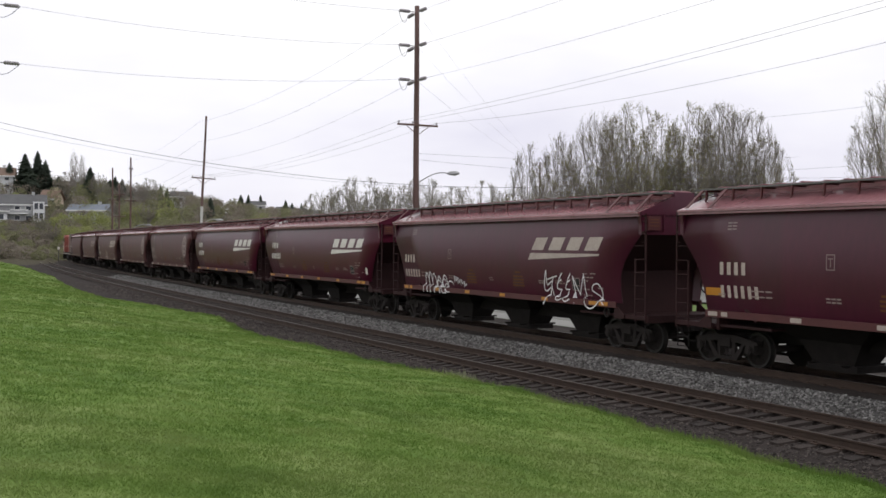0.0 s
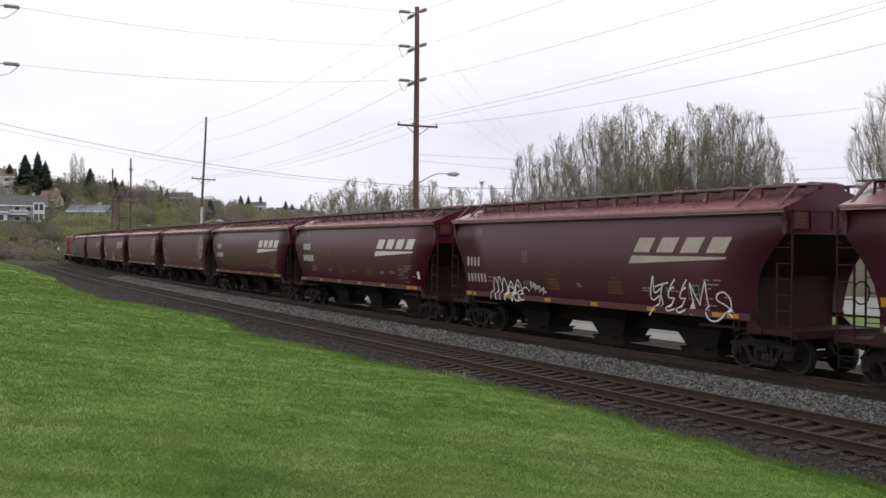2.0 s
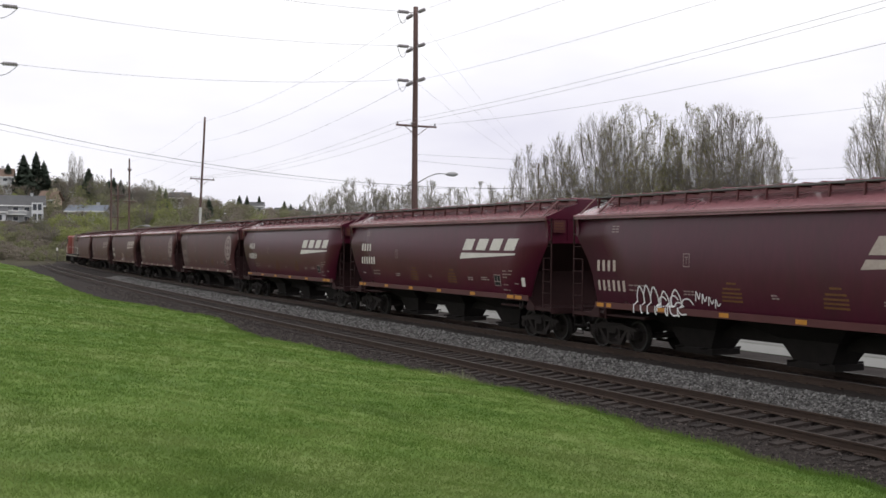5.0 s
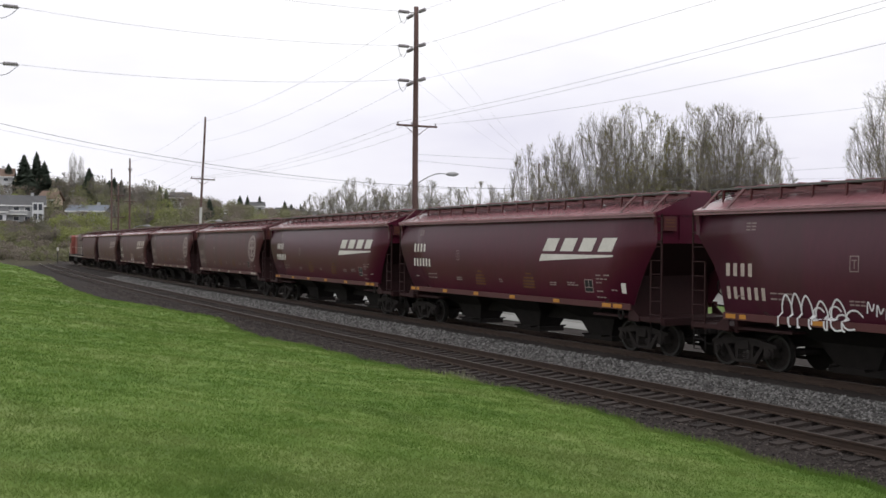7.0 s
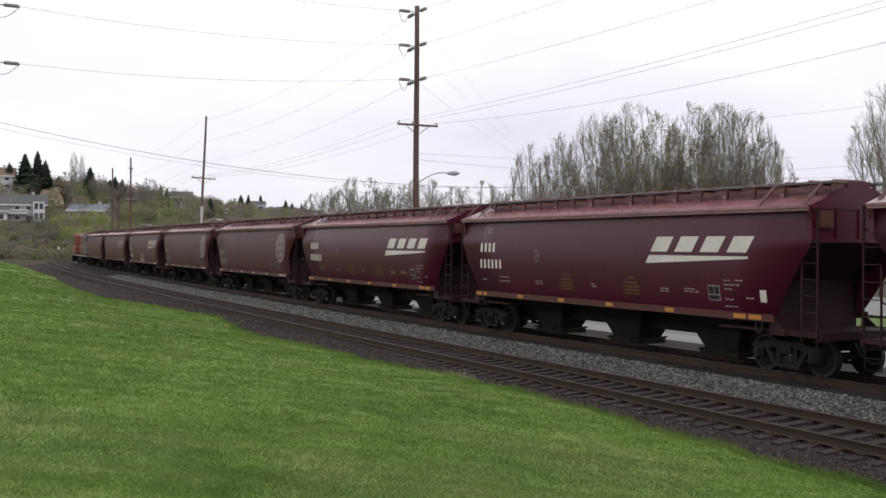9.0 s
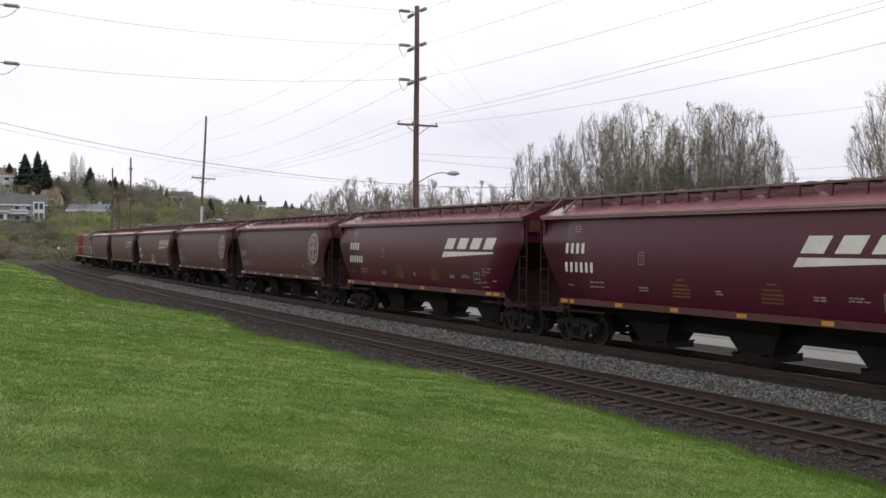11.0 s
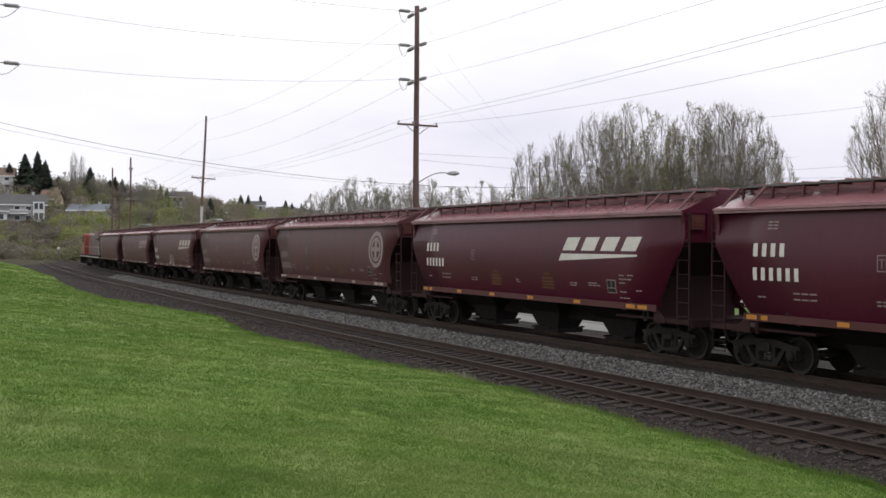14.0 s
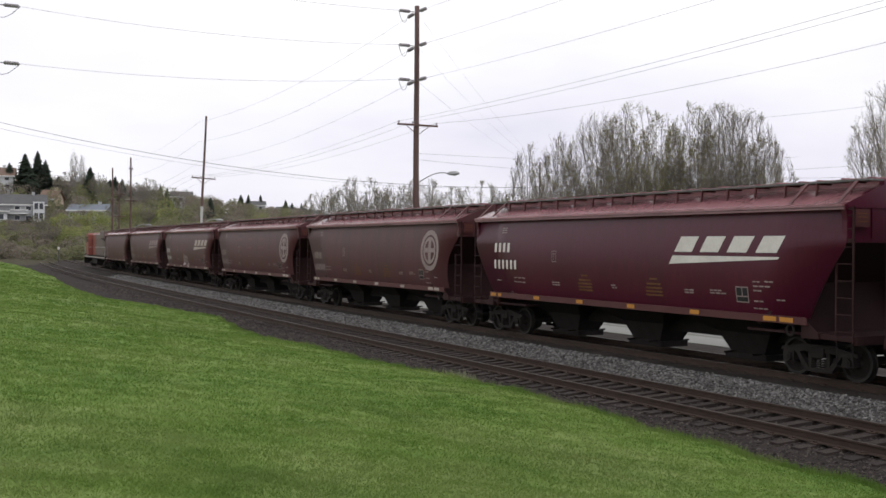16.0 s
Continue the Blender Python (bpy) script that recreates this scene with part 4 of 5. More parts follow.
def build_lines():
    z0 = -0.6
    to_next, to_q = Vector((NEXT[0] - P[0], NEXT[1] - P[1], 0)), Vector((Q[0] - P[0], 0, -3))
    to_left = Vector((LEFT[0] - P[0], LEFT[1] - P[1], 0))
    utility_pole(P, 19.1, "tall brown wooden utility pole with dead-end insulators", arms=((11.4, 2.9),),
                 strings=[(z, (to_left, to_next, to_q)) for z in P_STRINGS], lamp=(7.6, 2.1, (0.55, 0.83)), r0=0.22, r1=0.15)
    utility_pole(Q, 17.8, "slightly leaning wooden utility pole with one crossarm", lean=-2.6, arms=((10.9, 2.7),), lamp=(5.7, 1.7, (0.4, 0.9)), wrap=True, r0=0.16, r1=0.11)
    utility_pole(R1, 15.8, "wooden utility pole far down the line", arms=((14.2, 0.6), (9.7, 1.7)), lamp=(5.6, 2.2, (0.3, 0.9)), r0=0.17, r1=0.11)
    utility_pole(R2, 15.2, "thin wooden utility pole far down the line", arms=((10.3, 1.4),), r0=0.15, r1=0.11)
    utility_pole((-156, 29.5), 12.2, "short wooden service pole", arms=((7.6, 1.8), (10.8, 1.6)), r0=0.13, r1=0.1)
    utility_pole(LEFT, 20.2, "tall wooden utility pole on the lawn side", strings=[(z, (-to_left, Vector((-1, -0.3, 0)))) for z in LEFT_STRINGS], r0=0.22)
    utility_pole(NEXT, 19.0, "tall wooden utility pole nearer along the road", arms=((11.4, 2.9),), strings=[(z, (-to_next,)) for z in P_STRINGS])
    utility_pole(BRANCH, 14.6, "wooden utility pole behind the trees", r0=0.12, r1=0.09)
    for z, zl in zip(P_STRINGS, LEFT_STRINGS):
        a = Vector((P[0], P[1], z0 + z))
        wire(a + to_left.normalized() * 1.25, Vector((LEFT[0], LEFT[1], z0 + zl)) - to_left.normalized() * 1.25, 0.45, 0.014)
        wire(a + to_next.normalized() * 1.25, Vector((NEXT[0], NEXT[1], z0 + z)) - to_next.normalized() * 1.25, 0.35, 0.012)
        wire(a + to_q.normalized() * 1.25, (Q[0], Q[1], z0 + z - 1.6), 1.0, 0.014)
        wire((Q[0], Q[1], z0 + z - 1.6), (R1[0], R1[1], z0 + z - 3.4), 0.6, 0.014)
        wire(a, (BRANCH[0], BRANCH[1], z0 + 14.4 - (18.7 - z) * 0.1), 0.6, 0.009)
    for y, up, sag in ((-1.3, 12.3, 0.4), (-0.3, 12.4, 0.42), (1.3, 11.7, 0.8)):
        wire((P[0], P[1] + y, z0 + 11.6), (NEXT[0], NEXT[1] + y, z0 + up), sag, 0.013)
        wire((P[0], P[1] + y, z0 + 11.6), (Q[0], Q[1] + y, z0 + 11.1), 0.8, 0.013)
        wire((Q[0], Q[1] + y, z0 + 11.1), (R1[0], R1[1] + y, z0 + 9.9), 0.6, 0.013)
    wire((LEFT[0], LEFT[1], 9.63), (-59.03, 38.12, 6.99), 1.0, 0.020, "cable", "black overhead communication cable")
    wire((LEFT[0], LEFT[1], 9.3), (-68.28, 42.03, 7.53), 1.0, 0.012)
    wire((P[0], P[1], 9.0), (-58.0, 62.0, 10.0), 0.4, 0.014)
    wire((P[0], P[1], 8.6), (-50.0, 62.0, 8.1), 0.6, 0.014)
    wire((-70, 66, 14.3), (-30.0, 66.0, 14.3), 0.5, 0.016)
    wire((-70, 66, 9.7), (-30.0, 66.0, 10.0), 0.5, 0.016)


build_lines()


# ---- far hillside, trees and houses ----
def bearing(deg, r, z=0.0):
    """A place at r metres from the lawn's standing point, deg degrees round from the way across the tracks."""
    return Vector((-math.sin(radians(deg)) * r, math.cos(radians(deg)) * r, z))


def tri_mesh(name, verts, tris, mat):
    me = bpy.data.meshes.new(name)
    verts, tris = np.asarray(verts, dtype=np.float32), np.asarray(tris, dtype=np.int32)
    me.vertices.add(len(verts))
    me.vertices.foreach_set("co", verts.ravel())
    me.loops.add(tris.size)
    me.loops.foreach_set("vertex_index", tris.ravel())
    me.polygons.add(len(tris))
    me.polygons.foreach_set("loop_start", np.arange(0, tris.size, 3, dtype=np.int32))
    me.materials.append(mat)
    me.update(calc_edges=True)
    return me


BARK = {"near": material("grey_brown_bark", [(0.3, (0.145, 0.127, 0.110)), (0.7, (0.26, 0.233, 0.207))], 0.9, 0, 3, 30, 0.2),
        # far bark is lightened and greyed to carry distance haze
        "far": material("hazed_grey_bark", [(0.3, (0.18, 0.163, 0.148)), (0.7, (0.31, 0.288, 0.265))], 0.9, 0, 3, 30, 0.0)}
# all but the near buds have haze mixed in as lifted, duller colour
LEAF = {k: material(k + "_foliage", st, 0.75, 0, 0.12, 0.8, 0.0, spread=0.12, spec=0.2) for k, st in {
    "bud": [(0.2, (0.24, 0.235, 0.09)), (0.8, (0.42, 0.40, 0.18))],
    "bud_hazed": [(0.2, (0.24, 0.235, 0.15)), (0.8, (0.40, 0.38, 0.27))],
    "olive": [(0.25, (0.15, 0.155, 0.088)), (0.75, (0.28, 0.28, 0.165))],
    "spring": [(0.25, (0.20, 0.225, 0.085)), (0.75, (0.325, 0.345, 0.14))],
    "brown": [(0.25, (0.17, 0.146, 0.12)), (0.75, (0.30, 0.265, 0.22))],
    "fir": [(0.2, (0.070, 0.092, 0.072)), (0.8, (0.14, 0.17, 0.13))],
    "pink": [(0.2, (0.2, 0.14, 0.13)), (0.8, (0.33, 0.25, 0.23))]}.items()}

for leaf_material in LEAF.values():
    leafy(leaf_material)


def prisms(p, q, r0, r1):
    """Three-sided tapering sticks from the points p to the points q."""
    d = q - p
    d /= np.linalg.norm(d, axis=1)[:, None] + 1e-9
    a = np.cross(d, np.array([0.3, 0.5, 0.81]))
    a /= np.linalg.norm(a, axis=1)[:, None] + 1e-9
    b = np.cross(d, a)
    ring = [a * math.cos(2.094 * j) + b * math.sin(2.094 * j) for j in range(3)]
    V = np.stack([p + w * r0[:, None] for w in ring] + [q + w * r1[:, None] for w in ring], 1).reshape(-1, 3)
    F = np.array([(0, 1, 4), (0, 4, 3), (1, 2, 5), (1, 5, 4), (2, 0, 3), (2, 3, 5)])
    return V, (F[None] + 6 * np.arange(len(p))[:, None, None]).reshape(-1, 3)


def bare_tree(place, height, radius, seed, label, far=False, stems=20, forks=(8, 6, 4), bud="bud", buds=1, name="tree", low=-0.35):
    """A broad-leaved tree in early spring: straight limbs fan up and out from a low fork, and three orders of ever finer branches fill a rounded crown."""
    rs = np.random.RandomState(seed)
    thick = 1.0 if not far else 1.35
    core, semi = np.array([0, 0, height * 0.53]), np.array([radius, radius, height * 0.47])

    def inside(p, q, limit):
        """Shorten each branch that would leave the uneven crown."""
        for _ in range(5):
            out = np.linalg.norm((q - core) / semi, axis=1) > limit
            q = np.where(out[:, None], p + (q - p) * 0.72, q)
        return q

    limbs, lines = Geo(), []
    trunk_h, base = height * 0.10, 0.012 * height
    for k in range(stems):
        a, up = 2.4 * k + rs.uniform(-0.4, 0.4), low + (1 - low) * (k + 0.5) / stems
        flat = math.sqrt(max(0.0, 1 - up * up))
        tip = core + semi * np.array([math.cos(a) * flat, math.sin(a) * flat, up]) * rs.uniform(0.86, 1.0)
        foot = np.array([0.2 * math.cos(a), 0.2 * math.sin(a), trunk_h * rs.uniform(0.6, 1.0)])
        bend = foot + (tip - foot) * np.array([0.45, 0.45, 0.56])
        u = np.linspace(0, 1, 9)[:, None]
        line = foot * (1 - u) ** 2 + bend * 2 * u * (1 - u) + tip * u * u
        line[1:] += rs.normal(0, 0.04, (8, 3))
        lines.append(line)
        limbs.tube([tuple(q) for q in line], [max(base * 0.5 * (1 - i / 8) ** 0.9, 0.014 * thick) for i in range(9)], 5, False)
    lines = np.array(lines)
    n = stems * forks[0]
    u = rs.uniform(0.18, 0.97, n) * 8
    i, which = u.astype(int), np.repeat(np.arange(stems), forks[0])
    p = lines[which, i] + (lines[which, i + 1] - lines[which, i]) * (u - i)[:, None]
    d = lines[which, i + 1] - lines[which, i]
    d /= np.linalg.norm(d, axis=1)[:, None]
    V, F, count, tips = [], [], 0, None
    for order, (reach, wild, r) in enumerate(((0.23, 0.34, 0.020), (0.12, 0.34, 0.0115), (0.062, 0.42, 0.0068))):
        fan = p - np.array([0, 0, -0.1 * height])
        fan /= np.linalg.norm(fan, axis=1)[:, None]
        way = d * 0.6 + fan * 0.5 + rs.normal(0, wild, d.shape)
        way /= np.linalg.norm(way, axis=1)[:, None]
        length = height * reach * rs.uniform(0.55, 1.25, len(p))
        q = inside(p, p + way * length[:, None], 0.95 + 0.08 * rs.uniform(0, 1, len(p)) + 0.015 * order)
        v, f = prisms(p, q, np.full(len(p), r * thick), np.full(len(p), r * 0.55 * thick))
        V.append(v)
        F.append(f + count)
        count += len(v)
        tips = (p, q)
        if order < 2:
            k = forks[order + 1]
            at_ = rs.uniform(0.25, 1.0, len(p) * k)[:, None]
            d = np.repeat(way, k, axis=0)
            p = np.repeat(p, k, axis=0) + (np.repeat(q, k, axis=0) - np.repeat(p, k, axis=0)) * at_
    root = tagged(new(name), label, "tree")
    root.matrix_basis = Matrix.Translation(place)
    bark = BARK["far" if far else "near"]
    part("trunk", Geo().tube([(0, 0, -0.3), (0, 0, 0.3), (0.03, 0, trunk_h)], [base * 1.6, base * 1.2, base], 10), bark, root, smooth=True)
    part("branch_frame", limbs, bark, root, smooth=True)
    part("branchwork", tri_mesh("branchwork", np.concatenate(V), np.concatenate(F), bark), None, root)
    if not buds:
        return root
    p, q = np.repeat(tips[0], buds, axis=0), np.repeat(tips[1], buds, axis=0)
    c = p + (q - p) * rs.uniform(0.2, 1.05, len(p))[:, None] + rs.normal(0, 0.03, p.shape)
    size = 0.04 if not far else 0.055
    a, b = rs.normal(0, 1, p.shape), rs.normal(0, 1, p.shape)
    a *= size / np.linalg.norm(a, axis=1)[:, None]
    b *= size / np.linalg.norm(b, axis=1)[:, None]
    k = 4 * np.arange(len(c))[:, None]
    part("crown", tri_mesh("crown", np.stack([c - a, c + b, c + a, c - b], 1).reshape(-1, 3), np.concatenate([k + np.array([[0, 1, 2]]), k + np.array([[0, 2, 3]])]), LEAF[bud]), None, root, "small yellow-green buds and young leaves")
    return root


def conifer(place, height, radius, seed, label):
    rng = random.Random(seed)
    root = tagged(new("fir_tree"), label, "tree", "dark conifers on the hillside")
    root.matrix_basis = Matrix.Translation(place)
    part("trunk", Geo().tube([(0, 0, -0.5), (0, 0, height * 0.97)], [0.3, 0.04], 7), BARK["near"], root)
    V, F = [], []
    levels = int(height * 3.2)
    for i in range(levels):
        u = i / (levels - 1)
        z = height * (0.08 + 0.92 * u)
        r = radius * min(1.0, 0.55 + 1.6 * u) * (1 - u) ** 0.62 * rng.uniform(0.8, 1.2) + 0.12
        for j in range(20):
            a = rng.uniform(0, 2 * math.pi)
            l = r * rng.uniform(0.65, 1.2)
            d = Vector((math.cos(a), math.sin(a), 0))
            n = Vector((-math.sin(a), math.cos(a), 0))
            w = 0.16 * l + 0.16
            z0 = z + rng.uniform(-0.25, 0.25)
            k = len(V)
            V += [Vector((0, 0, z0 + 0.15)), d * l * 0.6 + n * w + Vector((0, 0, z0 - 0.12 * l)), d * l + Vector((0, 0, z0 - 0.22 * l)), d * l * 0.6 - n * w + Vector((0, 0, z0 - 0.12 * l)), d * l * 0.55 + Vector((0, 0, z0 - 0.30 * l - 0.25))]
            F += [(k, k + 1, k + 2), (k, k + 2, k + 3), (k, k + 1, k + 4), (k, k + 4, k + 3)]
    part("crown", tri_mesh("crown", V, F, LEAF["fir"]), None, root)
    return root


def clumps(name, spots, mat, label, seed, per=260, leaf=0.34):
    """Far woods and shrubs that nobody could count: uneven crowns of small leaf sprays."""
    rs = np.random.RandomState(seed)
    V, F = [], []
    for x, y, z, w, h in spots:
        n = int(per * (0.6 + 0.4 * w / 3.0))
        d = rs.normal(size=(n, 3))
        d /= np.linalg.norm(d, axis=1)[:, None]
        lobes = rs.normal(size=(5, 3))
        lobes /= np.linalg.norm(lobes, axis=1)[:, None]
        bulge = 0.72 + 0.34 * np.max(d @ lobes.T, axis=1)
        rad = rs.uniform(0.45, 1.0, n) ** 0.6 * bulge
        c = d * rad[:, None] * np.array([w, w, h * 0.55]) + np.array([x, y, z + h * 0.5])
        c[:, 2] = np.maximum(c[:, 2], z - 0.2)
        a, b = rs.normal(size=(n, 3)), rs.normal(size=(n, 3))
        size = leaf * rs.uniform(0.5, 1.4, n)
        a *= (size / np.linalg.norm(a, axis=1))[:, None]
        b *= (size / np.linalg.norm(b, axis=1))[:, None]
        k = sum(len(v) for v in V)
        V.append(np.stack([c - a, c + b, c + a, c - b], 1).reshape(-1, 3))
        i = k + 4 * np.arange(n)[:, None]
        F.append(np.concatenate([i + np.array([[0, 1, 2]]), i + np.array([[0, 2, 3]])]))
    ob = new(name, tri_mesh(name, np.concatenate(V), np.concatenate(F), mat))
    return tagged(ob, label, "woods", kind="stuff")


def house(place, turn, w, d, h, label, wall, roof, storeys=2, rise_=2.0, columns=4, tower=None):
    root = tagged(new("house"), label, "house", "houses on the hillside")
    root.matrix_basis = Matrix.Translation(place) @ pose(0, 0, 0, 0, 0, turn)
    part("wall", Geo().prism([(-d / 2, -3), (d / 2, -3), (d / 2, h), (0, h + rise_ * 0.92), (-d / 2, h)], -w / 2, w / 2, "x"), wall, root)
    o = 0.6
    part("roof", Geo().prism([(-d / 2 - o, h - o * rise_ / d * 2), (0, h + rise_), (d / 2 + o, h - o * rise_ / d * 2), (d / 2 + o, h - o * rise_ / d * 2 + 0.25), (0, h + rise_ + 0.28), (-d / 2 - o, h - o * rise_ / d * 2 + 0.25)], -w / 2 - o, w / 2 + o, "x"), roof, root)
    part("fascia", Geo().box(-w / 2 - o, w / 2 + o, -d / 2 - o - 0.06, -d / 2 - o, h - o * rise_ / d * 2 - 0.1, h - o * rise_ / d * 2 + 0.24), HOUSE["trim"], root)
    if storeys > 1:
        deck = part("balcony", Geo().box(-w / 2 + 0.3, w * 0.12, -d / 2 - 1.5, -d / 2, h * 0.46, h * 0.52), HOUSE["trim"], root)
        part("railing", Geo().box(-w / 2 + 0.3, w * 0.12, -d / 2 - 1.5, -d / 2 - 1.44, h * 0.66, h * 0.70).box(-w / 2 + 0.3, -w / 2 + 0.4, -d / 2 - 1.5, -d / 2 - 1.4, h * 0.5, h * 0.7).box(w * 0.12 - 0.1, w * 0.12, -d / 2 - 1.5, -d / 2 - 1.4, h * 0.5, h * 0.7), HOUSE["trim"], deck)
    part("chimney", Geo().box(w * 0.2, w * 0.2 + 0.8, -0.4, 0.4, h, h + rise_ + 1.0), wall, root)
    for f in range(storeys):
        for c in range(columns):
            x = -w / 2 + w * (c + 0.5) / columns
            z = h * (f + 0.28) / storeys
            win = part("window", Geo().box(x - 0.75, x + 0.75, -d / 2 - 0.05, -d / 2 + 0.02, z, z + h / storeys * 0.5), HOUSE["trim"], root)
            part("pane", Geo().box(x - 0.62, x + 0.62, -d / 2 - 0.07, -d / 2 - 0.05, z + 0.12, z + h / storeys * 0.5 - 0.12), HOUSE["glass"], win)
    if tower:
        tx, tw, th = tower
        t = part("bay_tower", Geo().box(tx - tw / 2, tx + tw / 2, -d / 2 - 1.6, -d / 2 + 0.5, -3, th), HOUSE["pale"], root)
        for f in range(3):
            for k in (-1, 1):
                part("pane", Geo().box(tx + k * tw * 0.22 - 0.45, tx + k * tw * 0.22 + 0.45, -d / 2 - 1.66, -d / 2 - 1.58, -1.6 + f * 2.6, 0.0 + f * 2.6), HOUSE["glass"], t)
    return root


HOUSE = {k: material("house_" + k, st, ro, 0, 0.6, 12, 0.1) for k, (st, ro) in {
    "siding": ([(0.3, (0.30, 0.31, 0.32)), (0.7, (0.38, 0.39, 0.40))], 0.8), "pale": ([(0.3, (0.55, 0.56, 0.58)), (0.7, (0.65, 0.66, 0.68))], 0.8),
    "trim": ([(0.3, (0.62, 0.62, 0.62)), (0.7, (0.72, 0.72, 0.72))], 0.7), "glass": ([(0.3, (0.03, 0.035, 0.045)), (0.7, (0.06, 0.065, 0.08))], 0.15),
    "slate": ([(0.3, (0.075, 0.075, 0.08)), (0.7, (0.12, 0.12, 0.125))], 0.9), "blue": ([(0.3, (0.13, 0.155, 0.19)), (0.7, (0.19, 0.21, 0.25))], 0.8),
    "tan": ([(0.3, (0.42, 0.33, 0.26)), (0.7, (0.52, 0.42, 0.34))], 0.8), "brown": ([(0.3, (0.14, 0.095, 0.075)), (0.7, (0.2, 0.14, 0.11))], 0.9)}.items()}


def on_hill(deg, r, drop=0.0):
    p = bearing(deg, r)
    return Vector((p.x, p.y, hill(p.x, p.y) - drop))


def build_hillside():
    rng = random.Random(11)
    house(on_hill(84.0, 300, 0.9), 84, 11.0, 8, 5.0, "grey two-storey house with dark roof and pale bay tower", HOUSE["siding"], HOUSE["slate"], 2, 2.4, 4, (3.9, 2.8, 5.6))
    house(on_hill(85.6, 296, 0.6), 84, 9, 7, 3.2, "low white-trimmed house below the grey one", HOUSE["pale"], HOUSE["slate"], 1, 1.2, 3)
    house(on_hill(82.6, 330, 0.6), 55, 4.6, 5, 2.6, "tan gabled house among trees", HOUSE["tan"], HOUSE["brown"], 1, 2.2, 2)
    house(on_hill(85.3, 352, -1.0), 80, 11, 8, 4.5, "brown-roofed house high on the hillside", HOUSE["pale"], HOUSE["brown"], 2, 2.4, 3)
    house(on_hill(80.7, 300, -0.6), 62, 10, 6.5, 2.6, "long low house with blue-grey roof", HOUSE["siding"], HOUSE["blue"], 1, 1.4, 4)
    house(on_hill(76.1, 400, -1.6), 70, 7, 5, 2.6, "small white house on the ridge", HOUSE["pale"], HOUSE["slate"], 1, 1.6, 3)
    for b, r, up in ((72.2, 430, 1.8), (70.6, 440, 1.4), (70.0, 430, 1.2), (69.3, 430, 1.2)):
        house(on_hill(b, r, -up), 75, 7, 6, 3.0, "small pale house far along the ridge", HOUSE["pale"], HOUSE["slate"], 1, 1.5, 2)
    # conifers standing over the skyline: bearing, range, height, radius
    for i, (b, r, h, w) in enumerate(((83.9, 345, 13.0, 4.6), (83.3, 350, 13.6, 3.8), (83.6, 340, 9.0, 4.2), (82.93, 345, 11.4, 3.6), (82.3, 342, 7.0, 3.2), (84.63, 350, 9.4, 3.4), (80.75, 350, 9.6, 3.6), (79.75, 352, 6.2, 3.4), (79.5, 352, 7.4, 2.8),
                                     (79.15, 350, 6.8, 2.6), (78.7, 330, 6.2, 2.0), (77.2, 390, 7.2, 1.8), (76.85, 390, 6.4, 1.6), (74.6, 330, 6.8, 2.4), (73.0, 420, 8.0, 2.6), (72.6, 425, 8.4, 2.0), (71.95, 430, 9.0, 2.2), (70.6, 430, 8.4, 3.0), (70.25, 430, 7.6, 2.4), (69.75, 430, 8.0, 1.5))):
        conifer(on_hill(b, r), h, w, 40 + i, "dark green fir tree on the hillside")
    for i, (b, h) in enumerate(((81.55, 15.5), (81.15, 14.0))):
        bare_tree(on_hill(b, 360), h, 1.5, 300 + i, "tall bare poplar on the hillside, paled for haze", True, 14, (6, 5, 3), "bud_hazed", 0, "poplar_tree", -0.6)
    for i, (b, r, h, w) in enumerate(((82.2, 338, 7.5, 2.8), (81.9, 345, 8.5, 2.6), (80.3, 340, 9.0, 3.2), (79.9, 330, 8.0, 2.6), (79.0, 335, 8.5, 3.2), (78.3, 338, 8.0, 2.8), (77.8, 345, 9.2, 3.4), 
                                     (79.4, 295, 7.5, 3.0), (77.9, 290, 7.0, 2.8), (83.2, 258, 6.0, 2.6), (84.3, 250, 5.0, 2.4), (82.6, 240, 5.5, 2.6))):
        bare_tree(on_hill(b, r), h, w, 340 + i, "grey-brown budding tree on the hillside", True, 16, (7, 5, 4), "brown" if i % 3 else "olive", 2, "hillside_tree")
    # woods on the slope
    spots = {"olive": [], "spring": [], "brown": [], "pink": []}
    for i in range(620):
        b, r = rng.uniform(65.5, 93), rng.uniform(222, 440) if rng.random() < 0.75 else rng.uniform(380, 470)
        h, w = rng.uniform(3.5, 7.5), rng.uniform(1.8, 3.6)
        p = on_hill(b, r)
        if b > 82.3 and r < 302:
            h = min(h, max(1.2, 6.0 - (p.z + 0.7) * 0.62) if r > 240 else 4.2)
        if 79.4 < b < 82.3 and r < 300:
            h = min(h, 5.0)
        if r > 375 and b < 76:
            h = min(h, 5.5)
        kind = rng.choices(("olive", "spring", "brown", "pink"), (0.46, 0.09 if b > 76 else 0.03, 0.42, 0.03))[0]
        spots[kind].append((p.x, p.y, p.z - 0.3, w, h))
    for b, r, w, h in ((81.2, 262, 5.0, 7.0), (80.3, 268, 4.2, 6.6), (82.0, 250, 3.6, 5.2), (82.4, 268, 3.2, 5.6), (79.0, 285, 3.0, 5.6), (78.3, 300, 3.2, 6.5), (81.7, 240, 4.0, 5.0), (82.9, 246, 3.0, 4.2), (80.8, 245, 4.0, 5.5), (77.5, 300, 3.4, 6.0), (76.6, 310, 3.0, 5.5)):
        p = on_hill(b, r)
        for k in range(3):
            spots["spring"].append((p.x + rng.uniform(-1.6, 1.6), p.y + rng.uniform(-1.6, 1.6), p.z - 0.3, w * rng.uniform(0.6, 0.8), h * rng.uniform(0.75, 1.0)))
